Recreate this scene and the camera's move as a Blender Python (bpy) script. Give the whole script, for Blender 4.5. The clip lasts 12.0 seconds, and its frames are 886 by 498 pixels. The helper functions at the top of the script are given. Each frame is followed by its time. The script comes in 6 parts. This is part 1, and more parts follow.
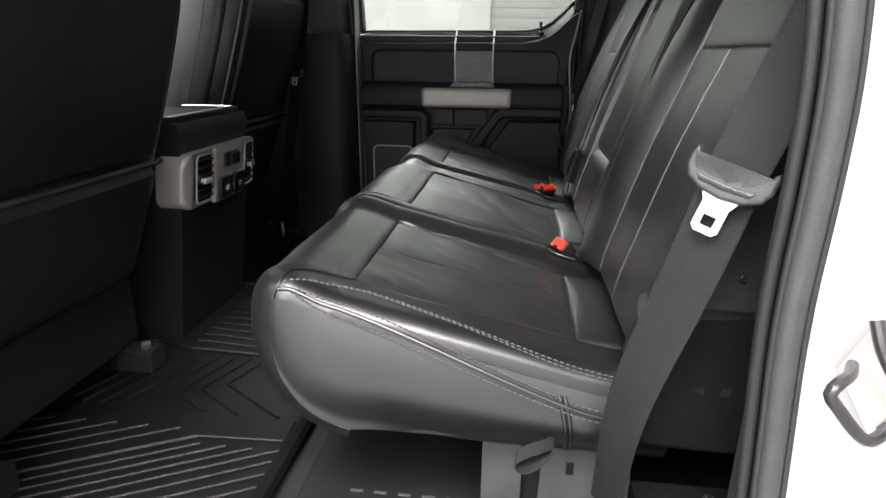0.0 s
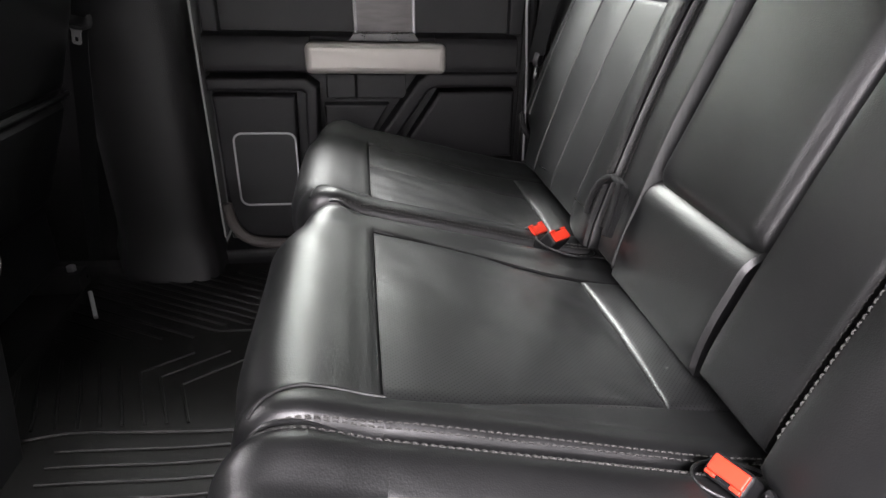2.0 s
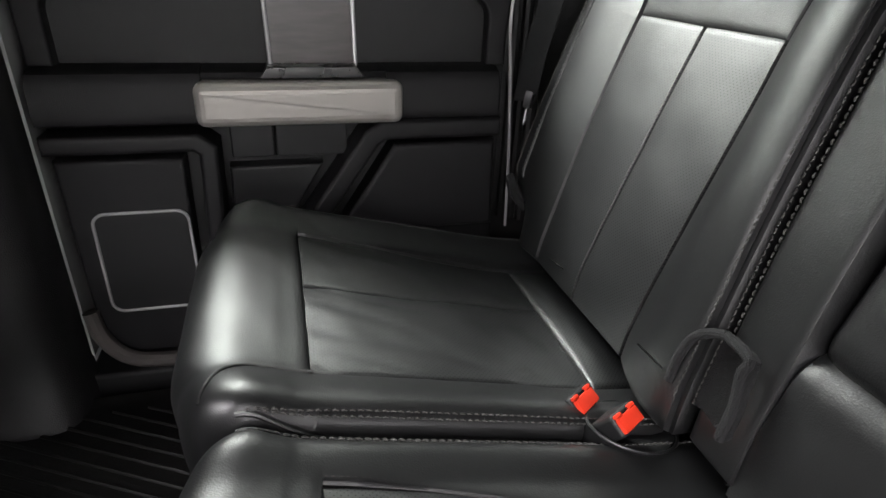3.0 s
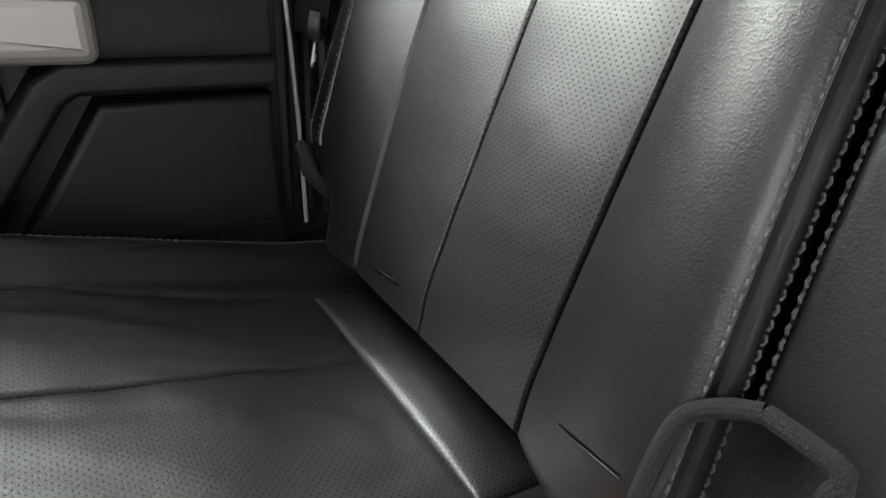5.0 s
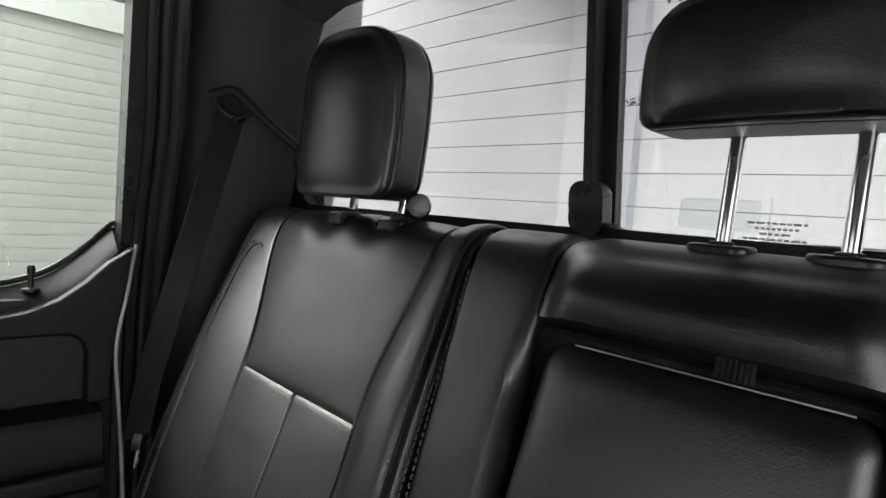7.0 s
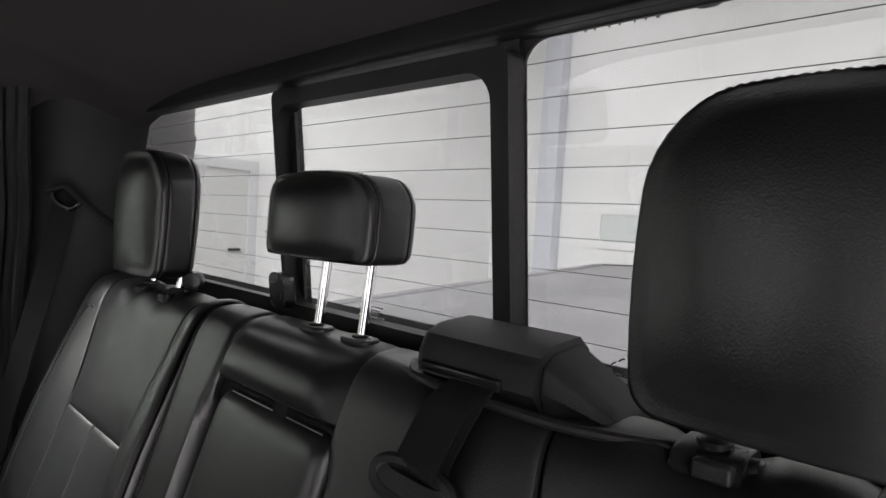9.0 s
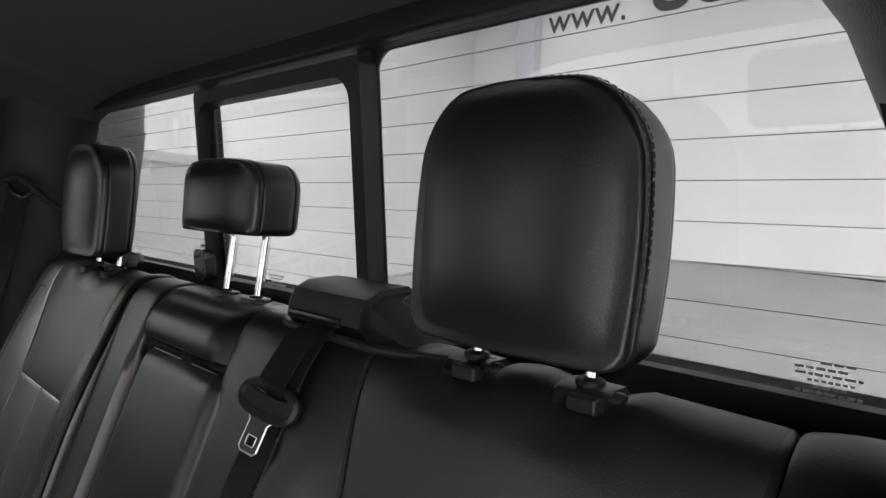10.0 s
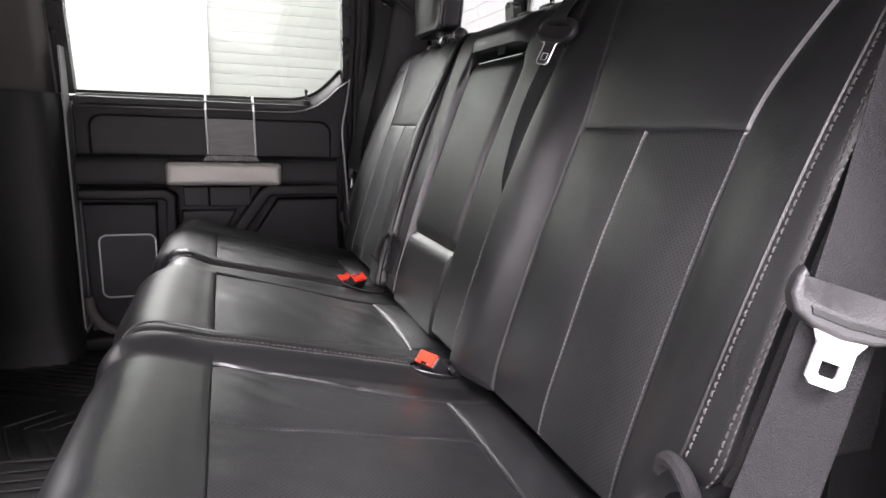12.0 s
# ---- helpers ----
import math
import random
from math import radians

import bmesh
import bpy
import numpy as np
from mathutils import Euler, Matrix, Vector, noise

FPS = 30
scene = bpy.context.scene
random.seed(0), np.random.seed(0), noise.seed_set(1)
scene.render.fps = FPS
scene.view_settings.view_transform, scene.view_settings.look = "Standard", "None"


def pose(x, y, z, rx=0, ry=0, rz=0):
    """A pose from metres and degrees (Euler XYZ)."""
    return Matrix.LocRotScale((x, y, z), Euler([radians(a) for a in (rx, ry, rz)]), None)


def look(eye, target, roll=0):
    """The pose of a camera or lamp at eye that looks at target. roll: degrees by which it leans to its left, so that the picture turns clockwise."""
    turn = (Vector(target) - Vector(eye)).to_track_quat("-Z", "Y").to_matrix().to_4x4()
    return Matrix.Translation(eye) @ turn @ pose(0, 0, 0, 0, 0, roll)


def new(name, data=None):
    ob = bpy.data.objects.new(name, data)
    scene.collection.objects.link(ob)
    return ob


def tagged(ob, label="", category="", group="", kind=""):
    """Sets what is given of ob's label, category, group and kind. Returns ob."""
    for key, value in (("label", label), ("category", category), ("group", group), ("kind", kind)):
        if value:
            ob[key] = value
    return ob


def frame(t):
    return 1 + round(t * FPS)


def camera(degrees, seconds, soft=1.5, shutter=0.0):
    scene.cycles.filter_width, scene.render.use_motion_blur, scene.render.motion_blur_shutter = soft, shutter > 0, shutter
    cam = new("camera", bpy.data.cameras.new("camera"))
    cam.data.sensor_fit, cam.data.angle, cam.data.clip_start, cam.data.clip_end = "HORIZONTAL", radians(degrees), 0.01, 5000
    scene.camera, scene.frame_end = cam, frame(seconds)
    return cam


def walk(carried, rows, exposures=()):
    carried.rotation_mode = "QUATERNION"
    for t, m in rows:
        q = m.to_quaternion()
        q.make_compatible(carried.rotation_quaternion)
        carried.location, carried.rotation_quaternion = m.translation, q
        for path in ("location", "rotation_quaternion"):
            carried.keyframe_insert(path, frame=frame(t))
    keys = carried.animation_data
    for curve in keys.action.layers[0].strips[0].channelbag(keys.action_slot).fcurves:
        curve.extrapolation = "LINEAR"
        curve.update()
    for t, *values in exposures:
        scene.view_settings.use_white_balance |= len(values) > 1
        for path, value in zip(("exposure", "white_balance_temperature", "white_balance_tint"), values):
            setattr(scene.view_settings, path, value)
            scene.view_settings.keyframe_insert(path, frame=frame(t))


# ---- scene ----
cam = camera(74.4, 12.0)
PATH = [
    (0, (-0.151, -1.353, 0.703), (-0.38, 0.532, 0.077), 0.7),
    (0.5, (-0.204, -1.208, 0.686), (-0.29, 0.656, -0.034), 0.8),
    (1, (-0.221, -1.032, 0.708), (-0.218, 0.789, -0.118), 1.0),
    (1.5, (-0.291, -0.861, 0.719), (-0.186, 0.94, -0.146), 1.2),
    (2, (-0.368, -0.623, 0.77), (-0.114, 1.153, -0.115), 1.7),
    (2.5, (-0.382, -0.374, 0.787), (0.014, 1.373, -0.103), 2.1),
    (2.7, (-0.378, -0.283, 0.791), (0.056, 1.454, -0.1), 2.1),
    (4.3, (-0.261, 0.069, 0.642), (0.543, 1.669, -0.249), 4.4),
    (4.5, (-0.243, 0.087, 0.637), (0.626, 1.652, -0.254), 4.2),
    (5, (-0.221, 0.108, 0.645), (0.804, 1.577, -0.243), 4.4),
    (5.5, (-0.271, 0.105, 0.755), (0.964, 1.428, -0.096), 4.8),
    (6, (-0.292, 0.032, 0.882), (1.05, 1.365, 0.233), 5.7),
    (6.5, (-0.24, -0.045, 0.917), (1.098, 1.414, 0.629), 4.8),
    (7, (-0.241, -0.161, 0.953), (1.142, 1.279, 0.822), 4.5),
    (7.2, (-0.249, -0.214, 0.979), (1.153, 1.21, 0.885), 4.3),
    (8.8, (-0.192, -0.53, 1.085), (1.258, 0.844, 0.98), 3.2),
    (9, (-0.189, -0.587, 1.081), (1.273, 0.774, 0.99), 3.3),
    (9.5, (-0.168, -0.704, 1.073), (1.314, 0.636, 0.987), 3.2),
    (10, (-0.192, -0.788, 1.061), (1.302, 0.538, 0.97), 3.1),
    (10.5, (-0.213, -0.836, 1.005), (1.282, 0.49, 0.921), 2.9),
    (11, (-0.243, -0.884, 0.907), (1.17, 0.528, 0.803), 2.2),
    (11.5, (-0.294, -0.955, 0.832), (0.888, 0.64, 0.598), 1.3),
    (12, (-0.336, -1.073, 0.71), (0.355, 0.762, 0.313), 1.9),
]
EXPOSURES = [(0, -0.36, 6500, 10), (0.5, 0.03, 6500, 7), (1, 0.38, 6500, 6), (1.5, 0.68, 6500, 8), (2, 0.56, 6500, 14), (2.5, 0.49, 6500, 12), (4.5, 0.14, 6500, 9), (5, 0.49, 6500, 9), (5.5, 0.77, 6500, 9), (6, 0.78, 6500, 11), (6.5, 0.53, 6500, 11), (7, -0.1, 6500, 10), (9, -0.27, 6500, 14), (9.5, -0.34, 6500, 14), (10.5, -0.17, 6500, 14), (11, 0.15, 6500, 17), (11.5, 0.36, 6500, 17), (12, 0.3, 6500, 19)]
walk(cam, [(t, look(e, g, r)) for t, e, g, r in PATH], EXPOSURES)

# ---- world and light ----
world = bpy.data.worlds.new("garage_world")
scene.world = world
world.use_nodes = True
world.node_tree.nodes["Background"].inputs[0].default_value = (0.9, 0.95, 1.0, 1)
world.node_tree.nodes["Background"].inputs[1].default_value = 0.02
GROUND_Z = -0.82


def ceiling_strip(x, y, length, watts):
    """One broad light panel near the garage ceiling, added out of view."""
    data = bpy.data.lights.new("unseen_lamp", "AREA")
    data.shape, data.size, data.size_y, data.energy = "RECTANGLE", length, 1.1, watts
    data.color = (0.975, 1.0, 0.975) if y > 3 else (1.0, 0.925, 0.98) if x > 3 else (1.0, 0.96, 0.995)
    ob = new("unseen_lamp", data)
    ob.matrix_world = pose(x, y, 3.0 if y > 3 and -3 < x < 0 else 3.55)
    return ob


# Unseen panels, placed and powered to brighten the seats, such as the x=-0.4 row.
UNSEEN_LIGHTS = {-7.4: ((-5.0, 240), (-1.6, 240), (1.8, 240)), -4.0: ((-6.6, 400), (-4.4, 420), (-2.2, 340), (3.3, 400)), -1.1: ((-6.6, 120), (-4.4, 240), (-2.2, 120), (3.3, 300)), -0.4: ((-3.1, 620),), 1.8: ((-4.4, 50), (3.3, 80)), 4.4: ((-4.4, 36), (2.3, 16))}
for lx, row in UNSEEN_LIGHTS.items():
    for ly, watts in row:
        ceiling_strip(lx, ly, 2.0, watts)

# ---- shape helpers ----


def thing(name, at=(0, 0, 0), label="", category="", group="", kind=""):
    ob = new(name)
    ob.empty_display_size = 0.05
    ob.location = at
    return tagged(ob, label, category, group, kind)


def mesh_of(name, geo, material, smooth=True, sharp=35):
    me = bpy.data.meshes.new(name)
    if isinstance(geo, bmesh.types.BMesh):
        geo.to_mesh(me)
        geo.free()
    else:
        me.from_pydata([tuple(map(float, v)) for v in geo[0]], [], geo[1])
    me.materials.append(material)
    if smooth:
        me.polygons.foreach_set("use_smooth", [True] * len(me.polygons))
        me.set_sharp_from_angle(angle=radians(sharp))
    me.update()
    return me


def part(name, geo, material, parent, label="", smooth=True, sharp=35):
    """One mesh object under a thing or a part, in world coordinates."""
    ob = new(name, mesh_of(name, geo, material, smooth, sharp))
    if parent is not None:
        ob.parent = parent
        ob.matrix_parent_inverse = Matrix.Translation(-Vector(parent.location)) if parent.parent is None else Matrix()
    if smooth and len(ob.data.polygons) < 3000:
        even = ob.modifiers.new("even_normals", "WEIGHTED_NORMAL")
        even.keep_sharp = True
    return tagged(ob, label)


def piece(name, geo, material, label="", category="", group="", kind="", smooth=True, sharp=35):
    """A top-level thing of one mesh."""
    return tagged(new(name, mesh_of(name, geo, material, smooth, sharp)), label, category, group, kind)


def merge(*geos):
    verts, faces = [], []
    for vs, fs in geos:
        k = len(verts)
        verts += list(vs)
        faces += [tuple(i + k for i in f) for f in fs]
    return verts, faces


def geo_of(bm):
    bm.verts.index_update()
    out = [v.co.copy() for v in bm.verts], [tuple(v.index for v in f.verts) for f in bm.faces]
    bm.free()
    return out


def block(x0, x1, y0, y1, z0, z1, bevel=0.003, segments=2):
    bm = bmesh.new()
    bmesh.ops.create_cube(bm, size=1)
    for v in bm.verts:
        v.co = Vector((x0 + (v.co.x + 0.5) * (x1 - x0), y0 + (v.co.y + 0.5) * (y1 - y0), z0 + (v.co.z + 0.5) * (z1 - z0)))
    if bevel:
        bmesh.ops.bevel(bm, geom=bm.edges[:], offset=bevel, segments=segments, profile=0.5, affect="EDGES")
    return geo_of(bm)


def moved(geo, m):
    return [m @ Vector(v) for v in geo[0]], geo[1]


def prism(outline, to3d, a, b, bevel=0.003, segments=2):
    """An outline in a plane, given depth from a to b. to3d(p, q, d) gives the place."""
    bm = bmesh.new()
    low = [bm.verts.new(to3d(p, q, a)) for p, q in outline]
    top = [bm.verts.new(to3d(p, q, b)) for p, q in outline]
    bm.faces.new(low)
    cap = bm.faces.new(list(reversed(top)))
    n = len(outline)
    for i in range(n):
        bm.faces.new((low[i], top[i], top[(i + 1) % n], low[(i + 1) % n]))
    bmesh.ops.recalc_face_normals(bm, faces=bm.faces[:])
    if bevel:
        bmesh.ops.bevel(bm, geom=list(cap.edges), offset=bevel, segments=segments, profile=0.5, affect="EDGES")
    bmesh.ops.triangulate(bm, faces=[f for f in bm.faces if len(f.verts) > 4])
    return geo_of(bm)


def rounded(p0, p1, q0, q1, r, n=5):
    """Outline of a rectangle with round corners."""
    out = []
    for cp, cq, a in ((p1 - r, q1 - r, 0), (p0 + r, q1 - r, 90), (p0 + r, q0 + r, 180), (p1 - r, q0 + r, 270)):
        for i in range(n + 1):
            t = radians(a + 90 * i / n)
            out.append((cp + r * math.cos(t), cq + r * math.sin(t)))
    return out


def ring_frame(outer, inner, to3d, a, b):
    """A frame between two outlines of equally many points, from depth a to b."""
    n = len(outer)
    verts = [to3d(p, q, d) for d in (a, b) for line in (outer, inner) for p, q in line]
    faces = []
    for i in range(n):
        j = (i + 1) % n
        faces += [(i, j, n + j, n + i), (2 * n + i, 3 * n + i, 3 * n + j, 2 * n + j), (i, 2 * n + i, 2 * n + j, j), (n + i, n + j, 3 * n + j, 3 * n + i)]
    bm = bmesh.new()
    vs = [bm.verts.new(v) for v in verts]
    for f in faces:
        bm.faces.new([vs[k] for k in f])
    bmesh.ops.recalc_face_normals(bm, faces=bm.faces[:])
    return geo_of(bm)


def curve_points(points, n):
    """n points at even steps on a smooth line through the points."""
    p = [Vector(q) for q in points]
    p = [p[0] * 2 - p[1]] + p + [p[-1] * 2 - p[-2]]
    fine = []
    for i in range(1, len(p) - 2):
        for k in range(16):
            t = k / 16
            a, b, c, d = p[i - 1], p[i], p[i + 1], p[i + 2]
            fine.append(0.5 * (2 * b + (c - a) * t + (2 * a - 5 * b + 4 * c - d) * t * t + (3 * b - a - 3 * c + d) * t**3))
    fine.append(p[-2])
    run = [0.0]
    for a, b in zip(fine, fine[1:]):
        run.append(run[-1] + (b - a).length)
    out, k = [], 0
    for i in range(n):
        want = run[-1] * i / (n - 1)
        while k < len(run) - 2 and run[k + 1] < want:
            k += 1
        f = (want - run[k]) / max(run[k + 1] - run[k], 1e-9)
        out.append(fine[k].lerp(fine[k + 1], f))
    return out


def tube(points, radius, sides=8, closed=False):
    pts = [Vector(p) for p in points]
    n = len(pts)
    verts, faces = [], []
    ref = Vector((0.13, 0.21, 0.97)).normalized()
    for i, p in enumerate(pts):
        a = pts[(i - 1) % n] if closed or i else p
        b = pts[(i + 1) % n] if closed or i < n - 1 else p
        d = (b - a).normalized()
        u = d.cross(ref)
        u = u.normalized() if u.length > 1e-3 else d.orthogonal().normalized()
        ref = u.cross(d).normalized()
        for k in range(sides):
            t = 2 * math.pi * k / sides
            verts.append(p + radius * (math.cos(t) * u + math.sin(t) * ref))
    for i in range(n if closed else n - 1):
        j = (i + 1) % n
        for k in range(sides):
            m = (k + 1) % sides
            faces.append((i * sides + k, j * sides + k, j * sides + m, i * sides + m))
    if not closed:
        faces += [tuple(reversed(range(sides))), tuple((n - 1) * sides + k for k in range(sides))]
    return verts, faces


def rod(a, b, radius, sides=16):
    return tube([a, b], radius, sides)


def lathe(profile, m, sides=24):
    """Turns (radius, height) pairs about the z axis of the pose m."""
    verts, faces = [], []
    for r, h in profile:
        for k in range(sides):
            t = 2 * math.pi * k / sides
            verts.append(m @ Vector((r * math.cos(t), r * math.sin(t), h)))
    for i in range(len(profile) - 1):
        for k in range(sides):
            j = (k + 1) % sides
            faces.append((i * sides + k, i * sides + j, (i + 1) * sides + j, (i + 1) * sides + k))
    faces.append(tuple(reversed(range(sides))))
    faces.append(tuple((len(profile) - 1) * sides + k for k in range(sides)))
    return verts, faces


def eased(n):
    """n numbers from 0 to 1, closer together at both ends."""
    t = np.linspace(0, 1, n)
    s = 0.5 - 0.5 * np.cos(np.pi * t)
    return (0.45 * t + 0.55 * s).tolist()


def pad(surface, nu=24, nv=16, tuck=0.006, rad=0.012, thick=0.02, edges=(1, 1, 1, 1), crown=0.0, us=None, vs=None, toward=(-0.35, -0.03, 0.75)):
    """A soft panel on surface(u, v), u and v from 0 to 1, whose edges dive into the seams. edges: tuck at u=0, u=1, v=0, v=1. toward: a place on its outer side."""
    us, vs = us or eased(nu), vs or eased(nv)
    P = np.array([[tuple(surface(u, v)) for v in vs] for u in us])
    du, dv = np.gradient(P, axis=0), np.gradient(P, axis=1)
    N = np.cross(du, dv)
    N /= np.linalg.norm(N, axis=2, keepdims=True) + 1e-12
    flip = ((Vector(toward) - Vector(P[len(us) // 2, len(vs) // 2])).dot(Vector(N[len(us) // 2, len(vs) // 2]))) < 0
    if flip:
        N = -N
    su, sv = np.linalg.norm(np.diff(P, axis=0), axis=2), np.linalg.norm(np.diff(P, axis=1), axis=2)
    lu = np.concatenate([np.zeros((1, len(vs))), np.cumsum(su, axis=0)])
    lv = np.concatenate([np.zeros((len(us), 1)), np.cumsum(sv, axis=1)], axis=1)
    gaps = (lu, lu[-1:] - lu, lv, lv[:, -1:] - lv)
    drop = np.zeros(P.shape[:2])
    for on, g in zip(edges, gaps):
        if on:
            k = np.clip(1 - g / (rad * on), 0, 1)
            drop = np.maximum(drop, 1 - np.sqrt(1 - k * k + 1e-9))
    swell = crown * np.sin(np.pi * np.linspace(0, 1, len(us)))[:, None] * np.sin(np.pi * np.linspace(0, 1, len(vs)))[None, :]
    T = P + N * (swell - tuck * drop)[..., None]
    B = P - N * (tuck + thick)
    nu, nv = len(us), len(vs)
    verts = [tuple(p) for p in T.reshape(-1, 3)] + [tuple(p) for p in B.reshape(-1, 3)]
    k, faces = nu * nv, []
    at = lambda i, j: i * nv + j
    for i in range(nu - 1):
        for j in range(nv - 1):
            q = (at(i, j), at(i + 1, j), at(i + 1, j + 1), at(i, j + 1))
            faces += [q, tuple(reversed([c + k for c in q]))]
    for i in range(nu - 1):
        faces += [(at(i, 0), k + at(i, 0), k + at(i + 1, 0), at(i + 1, 0)), (at(i, nv - 1), at(i + 1, nv - 1), k + at(i + 1, nv - 1), k + at(i, nv - 1))]
    for j in range(nv - 1):
        faces += [(at(0, j), at(0, j + 1), k + at(0, j + 1), k + at(0, j)), (at(nu - 1, j), k + at(nu - 1, j), k + at(nu - 1, j + 1), at(nu - 1, j + 1))]
    if flip:
        faces = [tuple(reversed(f)) for f in faces]
    return verts, faces


def stitches(points, normal, length=0.0050, gap=0.0026, radius=0.0010):
    """Single thread stitches along a line, lying on the leather."""
    pts = [Vector(p) for p in points]
    total = sum((b - a).length for a, b in zip(pts, pts[1:]))
    step = length + gap
    fine = curve_points(pts, max(4, int(total / step) * 2 + 1))
    out = []
    up = Vector(normal).normalized()
    for a, b in zip(fine[0::2], fine[1::2]):
        d = (b - a).normalized()
        a2, b2 = a, a + d * length
        m = (a2 + b2) / 2 + up * radius * 0.5
        out.append(tube([a2 - up * radius * 0.6, m, b2 - up * radius * 0.6], radius, 5))
    return merge(*out)


def ribbon(points, across, width, thick=0.0012):
    """A flat band along points; across: its width's direction, one for each point or one for all."""
    pts = [Vector(p) for p in points]
    n = len(pts)
    ws = [Vector(w).normalized() for w in across] if isinstance(across, list) else [Vector(across).normalized()] * n
    cols = 15
    verts, faces = [], []
    for i, p in enumerate(pts):
        d = (pts[min(i + 1, n - 1)] - pts[max(i - 1, 0)]).normalized()
        nrm = d.cross(ws[i]).normalized()
        for side in (1, -1):
            for c in range(cols):
                s = c / (cols - 1) - 0.5
                edge = 0.35 if c in (0, cols - 1) else (1.0 if c % 2 else 0.25)
                verts.append(p + ws[i] * width * s + nrm * side * thick * edge)
    row = 2 * cols
    for i in range(n - 1):
        for c in range(cols - 1):
            a = i * row + c
            faces.append((a, a + 1, a + 1 + row, a + row))
            b = i * row + cols + c
            faces.append((b, b + row, b + row + 1, b + 1))
        faces.append((i * row, i * row + row, i * row + row + cols, i * row + cols))
        faces.append((i * row + cols - 1, i * row + 2 * cols - 1, i * row + row + 2 * cols - 1, i * row + row + cols - 1))
    return verts, faces


def smoothstep(a, b, x):
    t = min(1.0, max(0.0, (x - a) / (b - a)))
    return t * t * (3 - 2 * t)


# ---- materials ----


def surface_material(name, color, rough=0.5, metal=0.0, spec=0.5):
    m = bpy.data.materials.new(name)
    m.use_nodes = True
    b = m.node_tree.nodes["Principled BSDF"]
    b.inputs["Base Color"].default_value = (*color, 1)
    b.inputs["Roughness"].default_value = rough
    b.inputs["Metallic"].default_value = metal
    b.inputs["Specular IOR Level"].default_value = spec
    return m


def node(m, kind, **values):
    n = m.node_tree.nodes.new(kind)
    for key, value in values.items():
        n.inputs[key.replace("_", " ")].default_value = value
    return n


def wire(m, a, ao, b, bi):
    m.node_tree.links.new(a.outputs[ao], b.inputs[bi])


def vary(m, scale=6.0, dark=0.8, light=1.15, rough_swing=0.08, detail=4.0):
    """Broad variation of colour and gloss."""
    b = m.node_tree.nodes["Principled BSDF"]
    base = tuple(b.inputs["Base Color"].default_value)
    co = node(m, "ShaderNodeTexCoord")
    n = node(m, "ShaderNodeTexNoise", Scale=scale, Detail=detail, Roughness=0.6)
    wire(m, co, "Object", n, "Vector")
    ramp = node(m, "ShaderNodeValToRGB")
    ramp.color_ramp.elements[0].position, ramp.color_ramp.elements[1].position = 0.3, 0.7
    ramp.color_ramp.elements[0].color = tuple(c * dark for c in base[:3]) + (1,)
    ramp.color_ramp.elements[1].color = tuple(min(1, c * light) for c in base[:3]) + (1,)
    wire(m, n, "Fac", ramp, "Fac")
    wire(m, ramp, "Color", b, "Base Color")
    r = b.inputs["Roughness"].default_value
    span = node(m, "ShaderNodeMapRange", To_Min=r - rough_swing, To_Max=r + rough_swing)
    wire(m, n, "Fac", span, "Value")
    wire(m, span, "Result", b, "Roughness")
    return m


def relief(m, scales, distance):
    """Fine relief from one or two noises: (kind, scale, weight)."""
    b = m.node_tree.nodes["Principled BSDF"]
    co = node(m, "ShaderNodeTexCoord")
    total = None
    for kind, scale, weight in scales:
        n = node(m, "ShaderNodeTexVoronoi" if kind == "cells" else "ShaderNodeTexNoise", Scale=scale)
        wire(m, co, "Object", n, "Vector")
        mul = node(m, "ShaderNodeMath")
        mul.operation = "MULTIPLY"
        mul.inputs[1].default_value = weight
        wire(m, n, "Distance" if kind == "cells" else "Fac", mul, 0)
        if total:
            add = node(m, "ShaderNodeMath")
            add.operation = "ADD"
            wire(m, total, 0, add, 0)
            wire(m, mul, 0, add, 1)
            total = add
        else:
            total = mul
    bump = node(m, "ShaderNodeBump", Strength=1.0, Distance=distance)
    wire(m, total, 0, bump, "Height")
    wire(m, bump, "Normal", b, "Normal")
    return m, bump


